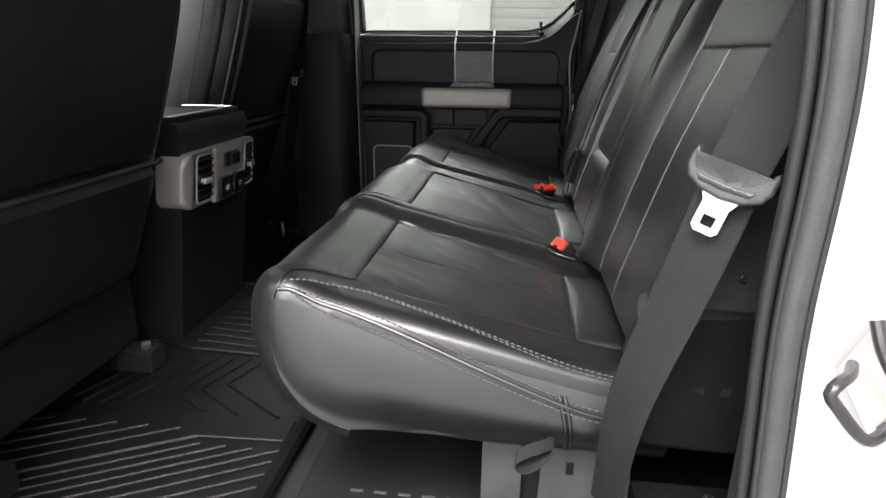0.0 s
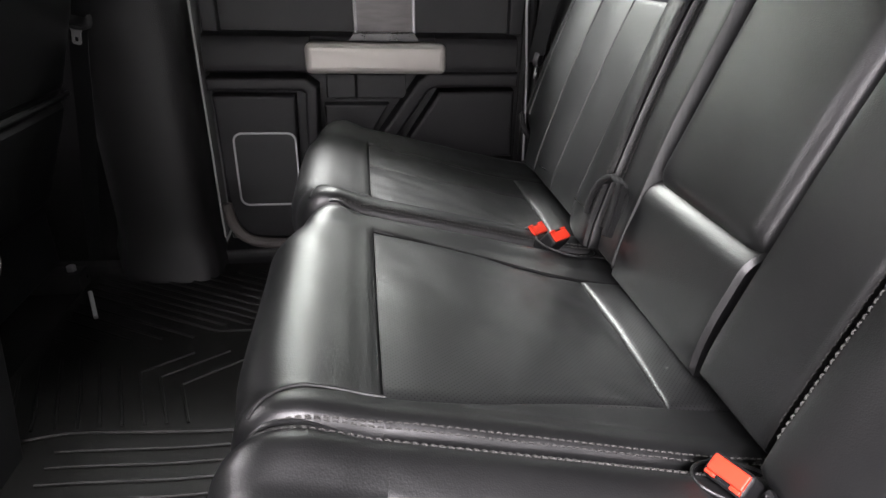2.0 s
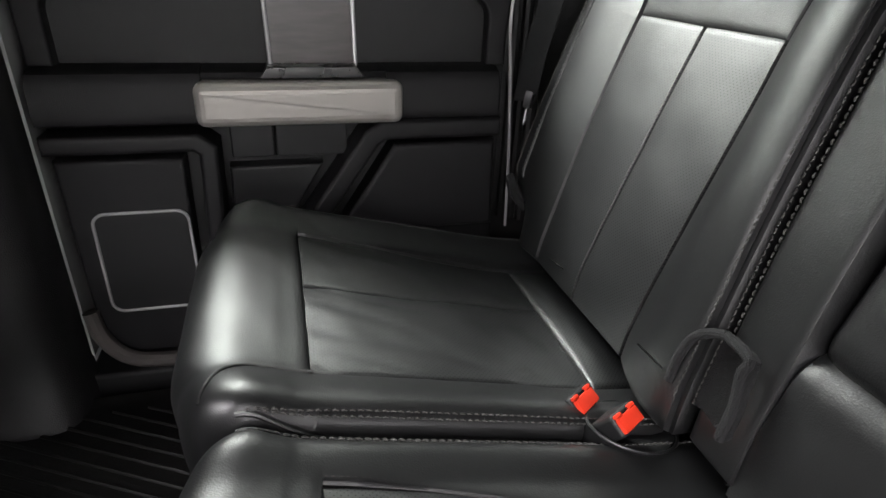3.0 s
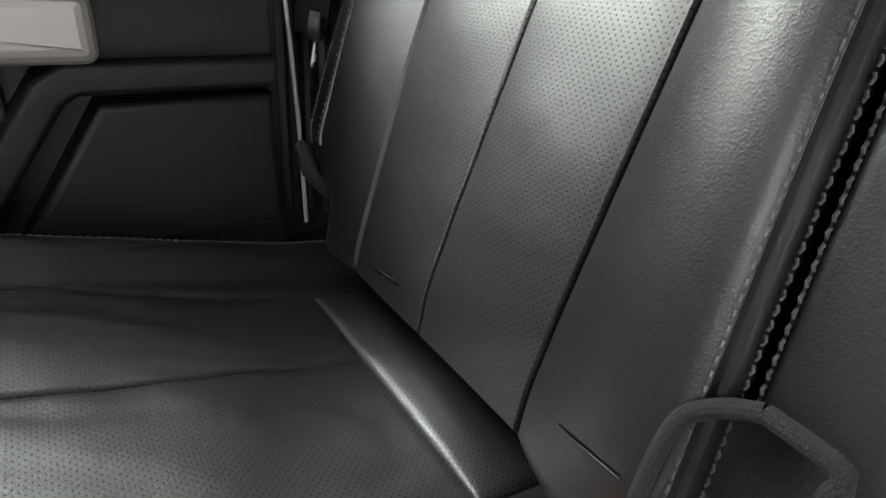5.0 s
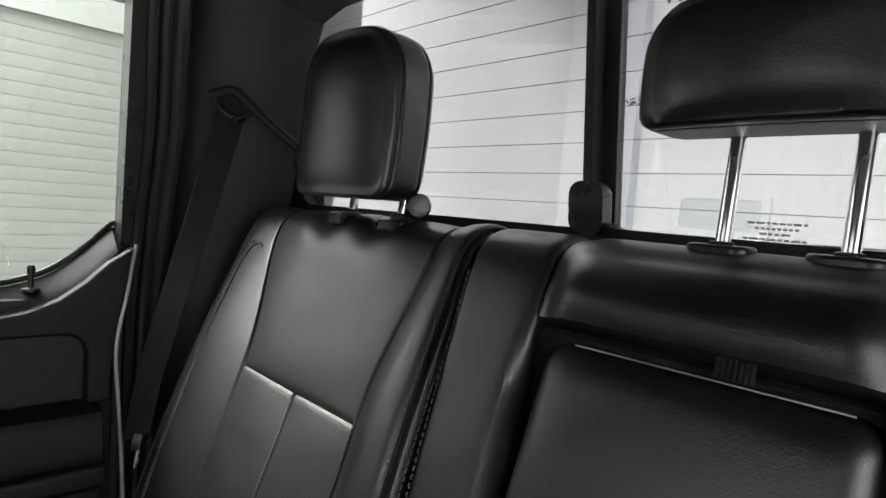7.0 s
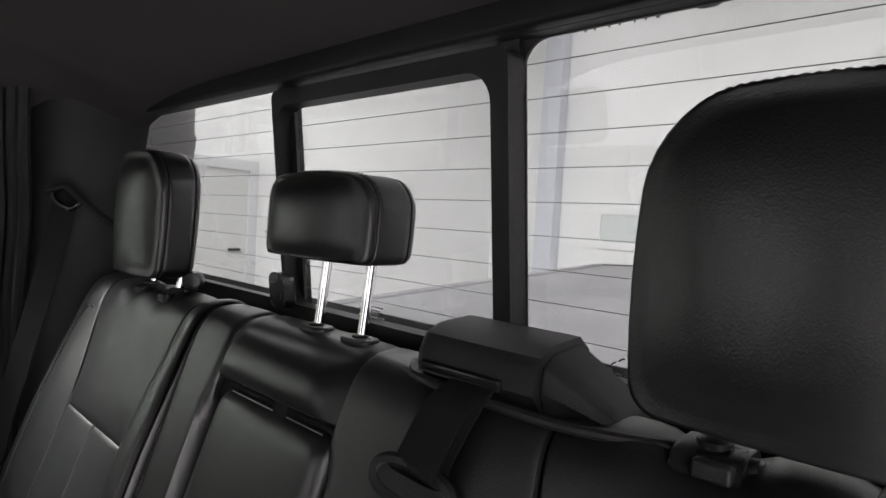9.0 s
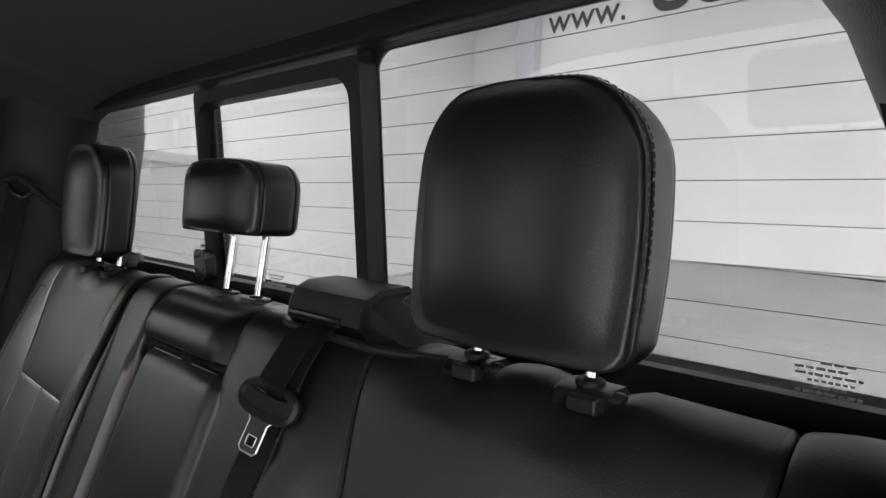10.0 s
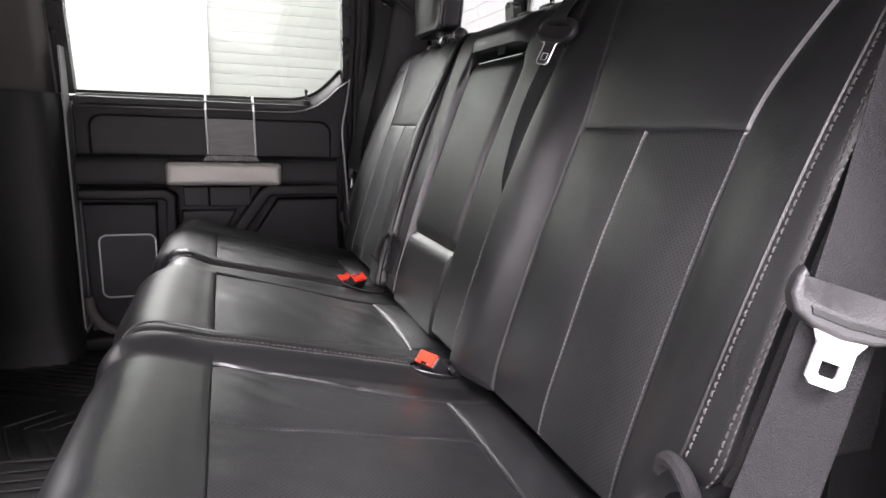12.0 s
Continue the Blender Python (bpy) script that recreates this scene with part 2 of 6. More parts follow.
def dots(m, pitch, axes, radius=0.19, depth=0.0001, dark=0.45):
    """Rows of round punched holes in the leather, staggered; axes: which object axes carry the rows."""
    b = m.node_tree.nodes["Principled BSDF"]
    co = node(m, "ShaderNodeTexCoord")
    sep = node(m, "ShaderNodeSeparateXYZ")
    wire(m, co, "Object", sep, "Vector")

    def math_node(op, a, c):
        n = node(m, "ShaderNodeMath")
        n.operation = op
        for i, v in enumerate((a, c)):
            if isinstance(v, (int, float)):
                n.inputs[i].default_value = v
            else:
                m.node_tree.links.new(v, n.inputs[i])
        return n.outputs[0]

    pa = math_node("DIVIDE", sep.outputs[axes[0]], pitch)
    pb = math_node("DIVIDE", sep.outputs[axes[1]], pitch)
    diag1, diag2 = math_node("ADD", pa, pb), math_node("SUBTRACT", pa, pb)
    holes = []
    for d in (diag1, diag2):
        f = math_node("FRACT", d, 0.0)
        holes.append(math_node("POWER", math_node("SUBTRACT", f, 0.5), 2.0))
    r = math_node("SQRT", math_node("ADD", holes[0], holes[1]), 0.0)
    mask = math_node("LESS_THAN", r, radius)
    old = b.inputs["Base Color"].links[0].from_socket if b.inputs["Base Color"].links else None
    mix = m.node_tree.nodes.new("ShaderNodeMix")
    mix.data_type = "RGBA"
    if old:
        m.node_tree.links.new(old, mix.inputs[6])
    else:
        mix.inputs[6].default_value = b.inputs["Base Color"].default_value
    mix.inputs[7].default_value = (0.002, 0.002, 0.002, 1)
    m.node_tree.links.new(math_node("MULTIPLY", mask, 1 - dark), mix.inputs[0])
    m.node_tree.links.new(mix.outputs[2], b.inputs["Base Color"])
    m.node_tree.links.new(math_node("MULTIPLY", math_node("SUBTRACT", 1.0, math_node("MULTIPLY", mask, 0.55)), 0.95), b.inputs["Specular IOR Level"])
    prior = b.inputs["Normal"].links[0].from_socket if b.inputs["Normal"].links else None
    bump = node(m, "ShaderNodeBump", Strength=1.0, Distance=depth)
    span = node(m, "ShaderNodeMapRange")
    span.inputs["From Max"].default_value = radius * 1.25
    m.node_tree.links.new(r, span.inputs["Value"])
    m.node_tree.links.new(span.outputs[0], bump.inputs["Height"])
    if prior:
        m.node_tree.links.new(prior, bump.inputs["Normal"])
    m.node_tree.links.new(bump.outputs[0], b.inputs["Normal"])
    return m


def leather_material(name, color=(0.0062, 0.0064, 0.0066), rough=0.38, grain=1.0):
    m = vary(surface_material(name, color, rough, 0, 0.80), 5.0, 0.8, 1.25, 0.05)
    return relief(m, (("cells", 650.0, 0.50 * grain), ("noise", 430.0, 0.24 * grain), ("noise", 26.0, 1.5), ("noise", 75.0, 0.10)), 0.00022)[0]


LEATHER = leather_material("black_leather")
LEATHER_UP = dots(leather_material("perforated_leather_back", (0.0080, 0.0083, 0.0086), 0.39, 0.5), 0.0055, (1, 2))
LEATHER_FLAT = dots(leather_material("perforated_leather_seat", (0.0080, 0.0083, 0.0086), 0.39, 0.5), 0.0055, (0, 1))
THREAD = surface_material("grey_thread", (0.062, 0.060, 0.057), 0.8)
DARK_THREAD = surface_material("dark_thread", (0.07, 0.06, 0.06), 0.8)
PLASTIC = relief(vary(surface_material("black_grained_plastic", (0.0105, 0.0105, 0.0112), 0.48, 0, 0.4), 9, 0.85, 1.15, 0.05), (("cells", 900.0, 0.6), ("noise", 90.0, 0.5)), 0.0003)[0]
PLASTIC_SOFT = relief(vary(surface_material("soft_black_door_trim", (0.0078, 0.0074, 0.0084), 0.5, 0, 0.33), 7, 0.85, 1.15, 0.05), (("cells", 800.0, 0.7), ("noise", 60.0, 0.5)), 0.0003)[0]
# Trim black with the doorway's shade put into it; buckle boots share it.
SHADED_BLACK = relief(vary(surface_material("shaded_dull_black", (0.0042, 0.0042, 0.0046), 0.75, 0, 0.12), 9, 0.8, 1.2, 0.05), (("cells", 900.0, 0.8), ("noise", 90.0, 0.5)), 0.0004)[0]
PLASTIC_GLOSS = vary(surface_material("smooth_black_plastic", (0.012, 0.012, 0.0125), 0.28), 12, 0.9, 1.1, 0.05)
PILLAR = relief(vary(surface_material("dark_pillar_trim", (0.0155, 0.015, 0.0155), 0.5, 0, 0.4), 8, 0.9, 1.1, 0.05), (("cells", 600.0, 0.8),), 0.0005)[0]
UPPER_TRIM = relief(vary(surface_material("taupe_upper_trim", (0.075, 0.066, 0.062), 0.65), 8, 0.9, 1.1, 0.05), (("cells", 600.0, 0.8),), 0.0005)[0]
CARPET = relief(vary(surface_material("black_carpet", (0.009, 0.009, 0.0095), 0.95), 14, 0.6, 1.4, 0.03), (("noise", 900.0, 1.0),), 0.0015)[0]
HEADLINER = relief(vary(surface_material("dark_headliner_cloth", (0.05, 0.045, 0.044), 0.92), 5, 0.9, 1.1, 0.03), (("noise", 1500.0, 1.0),), 0.0006)[0]
SILVER = relief(vary(surface_material("satin_silver_trim", (0.42, 0.40, 0.37), 0.42, 0.35), 10, 0.95, 1.05, 0.04), (("noise", 1400.0, 0.5),), 0.0002)[0]
CHROME = surface_material("chrome", (0.86, 0.86, 0.86), 0.08, 1.0)
BRIGHT_TRIM = surface_material("bright_trim", (0.88, 0.88, 0.88), 0.22, 0.65)
GRIP = relief(vary(surface_material("grey_black_moulding", (0.034, 0.034, 0.035), 0.42), 30, 0.9, 1.1, 0.05), (("cells", 900.0, 0.6),), 0.0003)[0]
STEEL = vary(surface_material("bare_steel", (0.80, 0.80, 0.81), 0.36, 1.0), 60, 0.9, 1.05, 0.06)
DARK_STEEL = vary(surface_material("dark_steel", (0.035, 0.034, 0.035), 0.3, 0.4), 40, 0.8, 1.2, 0.08)
LEG_PAINT = relief(vary(surface_material("grey_painted_steel", (0.052, 0.052, 0.054), 0.5), 30, 0.85, 1.15, 0.05), (("noise", 500.0, 0.5),), 0.0003)[0]
RUBBER = relief(vary(surface_material("rubber", (0.012, 0.0115, 0.0118), 0.42), 10, 0.8, 1.2, 0.08), (("noise", 300.0, 0.4),), 0.0004)[0]
MAT_RUBBER = relief(vary(surface_material("black_mat_rubber", (0.0048, 0.0046, 0.0043), 0.42, 0, 0.36), 6, 0.75, 1.3, 0.1), (("cells", 800.0, 0.8), ("noise", 40.0, 0.8)), 0.0006)[0]
RED = vary(surface_material("red_button_plastic", (0.80, 0.045, 0.018), 0.38), 40, 0.92, 1.05, 0.04)
WHITE_PAINT = vary(surface_material("white_car_paint", (0.38, 0.38, 0.38), 0.22), 2, 0.98, 1.02, 0.03)
# Near-black for slots and vents: the shade inside openings, given as colour.
OPENING_BLACK = surface_material("opening_black", (0.012, 0.012, 0.013), 0.12)
WALL_WHITE = relief(vary(surface_material("white_painted_wall", (0.78, 0.79, 0.775), 0.75), 0.7, 0.95, 1.03, 0.05), (("noise", 60.0, 1.0),), 0.002)[0]
SHUTTER = vary(surface_material("white_shutter_paint", (0.53, 0.54, 0.52), 0.5), 0.8, 0.96, 1.03, 0.05)
CONCRETE = relief(vary(surface_material("concrete_floor", (0.36, 0.36, 0.35), 0.5), 1.2, 0.8, 1.15, 0.1), (("noise", 35.0, 1.0),), 0.002)[0]
VINYL = relief(vary(surface_material("grey_cover_vinyl", (0.24, 0.24, 0.245), 0.55), 3, 0.85, 1.15, 0.06), (("noise", 400.0, 0.8),), 0.0008)[0]
PRINT = surface_material("dark_print", (0.07, 0.07, 0.075), 0.6)
PRINT_PALE = surface_material("pale_print", (0.60, 0.61, 0.60), 0.6)
MARK_WHITE = surface_material("white_marking", (0.6, 0.6, 0.58), 0.6)


def webbing_material():
    m = vary(surface_material("black_belt_webbing", (0.0095, 0.0095, 0.0102), 0.65, 0, 0.22), 20, 0.85, 1.15, 0.05)
    return relief(m, (("noise", 900.0, 0.8), ("cells", 1100.0, 0.6)), 0.0006)[0]


def burl_material():
    m = surface_material("dark_grained_applique", (0.06, 0.048, 0.045), 0.33)
    b = m.node_tree.nodes["Principled BSDF"]
    co = node(m, "ShaderNodeTexCoord")
    mp = node(m, "ShaderNodeMapping", Scale=(18, 18, 110))
    wire(m, co, "Object", mp, "Vector")
    n = node(m, "ShaderNodeTexNoise", Scale=1.0, Detail=5.0)
    wire(m, mp, "Vector", n, "Vector")
    ramp = node(m, "ShaderNodeValToRGB")
    ramp.color_ramp.elements[0].color, ramp.color_ramp.elements[1].color = (0.030, 0.024, 0.023, 1), (0.10, 0.085, 0.08, 1)
    wire(m, n, "Fac", ramp, "Fac")
    wire(m, ramp, "Color", b, "Base Color")
    return m


def glass_material(name, tint):
    m = bpy.data.materials.new(name)
    m.use_nodes = True
    b = m.node_tree.nodes["Principled BSDF"]
    b.inputs["Base Color"].default_value = (*tint, 1)
    b.inputs["Roughness"].default_value = 0.0
    b.inputs["IOR"].default_value = 1.45
    b.inputs["Transmission Weight"].default_value = 1.0
    return m


WEBBING = webbing_material()
BURL = burl_material()
GLASS = glass_material("green_tinted_glass", (0.288, 0.307, 0.284))
GLASS_DARK = glass_material("grey_privacy_glass", (0.455, 0.46, 0.46))

# ---- the garage outside ----
YC = -0.03


def garage():
    g = GROUND_Z
    piece("ground", block(-12, 9, -9, 7, g - 0.1, g, 0), CONCRETE, "grey smooth concrete garage floor", "floor", kind="structure")
    piece("ceiling", block(-12, 9, -9, 7, 3.7, 3.8, 0), WALL_WHITE, "white painted garage ceiling", "ceiling", kind="structure")
    piece("wall_north", block(-12, -0.42, 4.0, 4.2, g, 3.7, 0), WALL_WHITE, "plain white painted garage wall", "wall", kind="structure")
    piece("wall_north_header", block(-0.42, 1.2, 4.0, 4.2, 1.9, 3.7, 0), WALL_WHITE, "white wall above the shutter door", "wall", kind="structure")
    piece("wall_north_end", block(1.2, 9, 4.0, 4.2, g, 3.7, 0), WALL_WHITE, "plain white painted garage wall", "wall", kind="structure")
    piece("wall_south", block(-12, 9, -9.2, -9, g, 3.7, 0), WALL_WHITE, "plain white painted garage wall", "wall", kind="structure")
    piece("wall_west", block(-12.2, -12, -9, 7, g, 3.7, 0), WALL_WHITE, "plain white painted garage wall", "wall", kind="structure")
    piece("wall_east", block(5.6, 5.8, -9, 4.2, g, 3.7, 0), WALL_WHITE, "plain white painted garage wall", "wall", kind="structure")
    shutter = thing("shutter_door", (2.2, 4.06, g), "closed white roller shutter door with narrow ribs", "shutter door", kind="structure")
    slat = None
    z = g
    while z < 1.9:
        profile = [(4.030, z), (4.0292, z + 0.008), (4.029, z + 0.04), (4.0292, z + 0.070), (4.030, z + 0.078), (4.07, z + 0.078), (4.07, z)]
        if slat is None:
            slat = part("slat", prism(profile, lambda p, q, d: Vector((d, p, q)), -0.42, 1.2, 0), SHUTTER, shutter)
            first = z
        else:
            ob = new("slat", slat.data)
            ob.parent, ob.matrix_parent_inverse = shutter, slat.matrix_parent_inverse.copy()
            ob.location = (0, 0, z - first)
        z += 0.08
    # far wall: doorway, pillar and a low panel
    column = thing("wall_pillar", (5.5, 2.55, g), "slim grey-blue painted pillar on the garage wall", "pillar", kind="structure")
    part("shaft", block(5.44, 5.6, 3.00, 3.24, g, 3.7, 0.01), surface_material("grey_blue_paint", (0.58, 0.60, 0.64), 0.5), column)
    panel = thing("wall_panel", (5.58, 1.55, 1.1), "pale framed panel on the white garage wall", "panel")
    part("panel_frame", ring_frame(rounded(1.65, 2.55, 0.90, 1.34, 0.05), rounded(1.72, 2.48, 0.97, 1.27, 0.04), lambda p, q, d: Vector((d, p, q)), 5.56, 5.6), WALL_WHITE, panel)
    part("panel_face", block(5.575, 5.6, 1.7, 2.5, 0.95, 1.29, 0), surface_material("pale_panel", (0.60, 0.64, 0.62), 0.3), panel)
    doorway = thing("garage_side_door", (1.9, 3.98, g), "white flush door in a plain grey frame", "door")
    grey = surface_material("pale_grey_paint", (0.55, 0.56, 0.56), 0.5)
    part("door_frame", prism([(1.42, g), (1.42, 1.50), (2.36, 1.50), (2.36, g), (2.28, g), (2.28, 1.42), (1.50, 1.42), (1.50, g)], lambda p, q, d: Vector((p, 4.0 + d, q)), 0.0, -0.04, 0), grey, doorway)
    part("door_leaf", block(1.50, 2.28, 3.975, 4.0, g, 1.42, 0), SHUTTER, doorway)
    part("door_handle", tube([(2.20, 3.97, 0.76), (2.20, 3.93, 0.76), (2.10, 3.93, 0.76)], 0.011, 8), DARK_STEEL, doorway, "dark lever handle")


def wall_sign():
    """Big dark lettering on the far wall; the trade name stays as plain shapes."""
    sign = thing("wall_sign", (5.59, 1.9, 3.3), "dark lettering painted on the white garage wall", "sign")
    cu = bpy.data.curves.new("sign_letters", "FONT")
    cu.body, cu.size, cu.extrude = "www.", 0.40, 0.004
    ob = new("sign_text", cu)
    dg = bpy.context.evaluated_depsgraph_get()
    me = bpy.data.meshes.new_from_object(ob.evaluated_get(dg))
    bpy.data.objects.remove(ob)
    me.materials.clear()
    me.materials.append(PRINT)
    letters = new("letters", me)
    letters.parent = sign
    letters.matrix_parent_inverse = Matrix.Translation(-Vector(sign.location))
    letters.matrix_basis = Matrix(((0, 0, -1, 5.59), (-1, 0, 0, 2.92), (0, 1, 0, 3.27), (0, 0, 0, 1)))
    for y in (1.52, 1.10):
        part("sign_shape", ring_frame(rounded(y - 0.19, y + 0.19, 3.27, 3.69, 0.15), rounded(y - 0.09, y + 0.09, 3.36, 3.60, 0.08), lambda p, q, d: Vector((d, p, q)), 5.585, 5.6), PRINT, sign)


def bed_top(x):
    return 0.815 + 0.0575 * (x - 0.95)


def truck_bed():
    """The bed rises a little towards the tailgate; its cover lies on the side walls."""
    rise = math.atan(0.0575)
    tip = Matrix.Translation((0.42, 0, bed_top(0.42))) @ Matrix.Rotation(-rise, 4, "Y")
    bed = thing("truck_bed", (1.5, YC, 0.4), "white truck bed with side walls behind the cab", "truck bed", kind="structure")
    part("side_wall", moved(block(0.0, 2.2, 0.80, 0.99, -0.60, -0.014, 0.02, 3), tip), WHITE_PAINT, bed)
    part("side_wall", moved(block(0.0, 2.2, -1.05, -0.86, -0.60, -0.014, 0.02, 3), tip), WHITE_PAINT, bed)
    part("tailgate", moved(block(2.14, 2.21, -0.86, 0.80, -0.60, -0.016, 0.02, 3), tip), WHITE_PAINT, bed)
    part("bed_front", moved(block(0.0, 0.04, -0.86, 0.80, -0.60, -0.03, 0.01), tip), WHITE_PAINT, bed)
    cover = thing("bed_cover", (1.5, YC, 0.85), "grey vinyl cover stretched over the truck bed", "bed cover")

    def sheet(u, v):
        x, y = 0.02 + 2.15 * u, -0.93 + 1.80 * v
        sag = 0.004 * math.sin(9 * u + 4 * v) * math.sin(math.pi * v)
        return tip @ Vector((x, y, 0.026 * math.sin(math.pi * v) ** 0.8 - sag))

    part("cover_sheet", pad(sheet, 40, 24, 0.01, 0.03, 0.012, toward=(1.5, 0, 3)), VINYL, cover)
    for y in (-0.925, 0.865):
        part("side_rail", moved(block(0.02, 2.18, y - 0.02, y + 0.02, -0.012, 0.008, 0.006), tip), VINYL, cover)
    part("end_rail", moved(prism([(-0.93, -0.012), (0.87, -0.012), (0.87, 0.004), (0.5, 0.024), (-0.03, 0.032), (-0.56, 0.024), (-0.93, 0.004)], lambda p, q, d: Vector((2.15 + d, p, q)), 0.0, 0.05, 0.004), tip), DARK_STEEL, cover, "dark end rail")


# ---- the cab shell ----
def side_y(z):
    return 0.90 - 0.25 * max(0.0, z - 0.8)


def left_of(y):
    return 2 * YC - y


def glass_x(z):
    return 0.28 + 0.12 * (1.26 - z)


def cab_floor():
    piece("floor", block(-2.6, 0.36, -0.93, 0.88, -0.04, 0.03, 0), CARPET, "black carpeted cab floor", "floor", kind="structure")
    piece("wall_rear", merge(
        block(0.31, 0.37, -1.0, 0.95, 0.0, 0.945, 0),
        prism([(-1.0, 0.945), (-0.86, 0.945), (-0.80, 1.33), (-1.0, 1.33)], lambda p, q, d: Vector((glass_x(q) + d, p, q)), 0.01, 0.07, 0),
        prism([(0.84, 0.945), (0.95, 0.945), (0.95, 1.33), (0.81, 1.33)], lambda p, q, d: Vector((glass_x(q) + d, p, q)), 0.01, 0.07, 0),
        block(0.275, 0.36, -0.95, 0.9, 1.33, 1.40, 0)), CARPET, "black trimmed rear wall of the cab", "wall", kind="structure")
    piece("roof", block(-1.45, 0.40, -0.98, 0.92, 1.40, 1.44, 0), WHITE_PAINT, "white truck roof", "roof", kind="structure")

    def liner(u, v):
        x, s = 0.285 - 1.73 * u, 2 * v - 1
        y = YC + s * 0.83
        z = 1.292 + 0.080 * smoothstep(0.0, 0.28, u) - 0.075 * abs(s) ** 5 - 0.02 * smoothstep(0.75, 1.0, u)
        hollow = 0.02 * smoothstep(0.62, 0.8, abs(s)) * (1 - smoothstep(0.88, 1.0, abs(s))) * smoothstep(0.025, 0.10, u) * (1 - smoothstep(0.15, 0.25, u))
        return Vector((x, y, z + hollow))

    piece("ceiling", pad(liner, 40, 40, 0.0, 0.01, 0.02), HEADLINER, "dark grey cloth headliner", "headliner", kind="structure")


def cab_sides():
    lower = lambda y0, y1, x0, x1: block(x0, x1, y0, y1, -0.1, 0.775, 0)
    right = merge(lower(0.935, 1.0, -2.7, 0.42), block(-1.45, 0.42, 0.80, 0.93, 1.25, 1.42, 0),
                  prism([(-0.97, 0.775), (-0.765, 0.775), (-0.765, 1.25), (-0.97, 1.25)], lambda p, q, d: Vector((p, side_y(q) + d, q)), 0.02, 0.07, 0),
                  prism([(0.075, 0.775), (0.42, 0.775), (0.42, 1.25), (0.06, 1.25)], lambda p, q, d: Vector((p, side_y(q) + d, q)), 0.0, 0.08, 0))
    piece("wall_right", right, WHITE_PAINT, "white painted body side of the truck", "body side", kind="structure")
    left = merge(block(-2.7, -0.80, left_of(1.0), left_of(0.935), -0.1, 0.775, 0), block(-1.45, 0.42, left_of(0.95), left_of(0.82), 1.27, 1.42, 0),
                 prism([(-0.97, -0.1), (-0.80, -0.1), (-0.80, 1.28), (-0.97, 1.28)], lambda p, q, d: Vector((p, left_of(side_y(q) + d), q)), 0.02, 0.07, 0),
                 block(-0.80, 0.12, left_of(1.0), left_of(0.90), -0.12, 0.02, 0))
    piece("wall_left", left, WHITE_PAINT, "white painted body side with an open doorway", "body side", kind="structure")
    for y0, y1, name in ((0.86, 0.935, "trim_front_door_right"), (left_of(0.935), left_of(0.86), "trim_front_door_left")):
        piece(name, block(-2.34, -0.955, y0, y1, 0.02, 0.775, 0.02, 3), PLASTIC_SOFT, "plain black front door inner panel", "door panel", kind="structure")
    piece("wall_front", merge(block(-2.45, -2.35, -0.95, 0.9, -0.1, 0.72, 0), block(-2.35, -1.95, -0.92, 0.86, 0.45, 0.78, 0.06, 4)), PLASTIC, "black dashboard and front bulkhead", "dashboard", kind="structure")


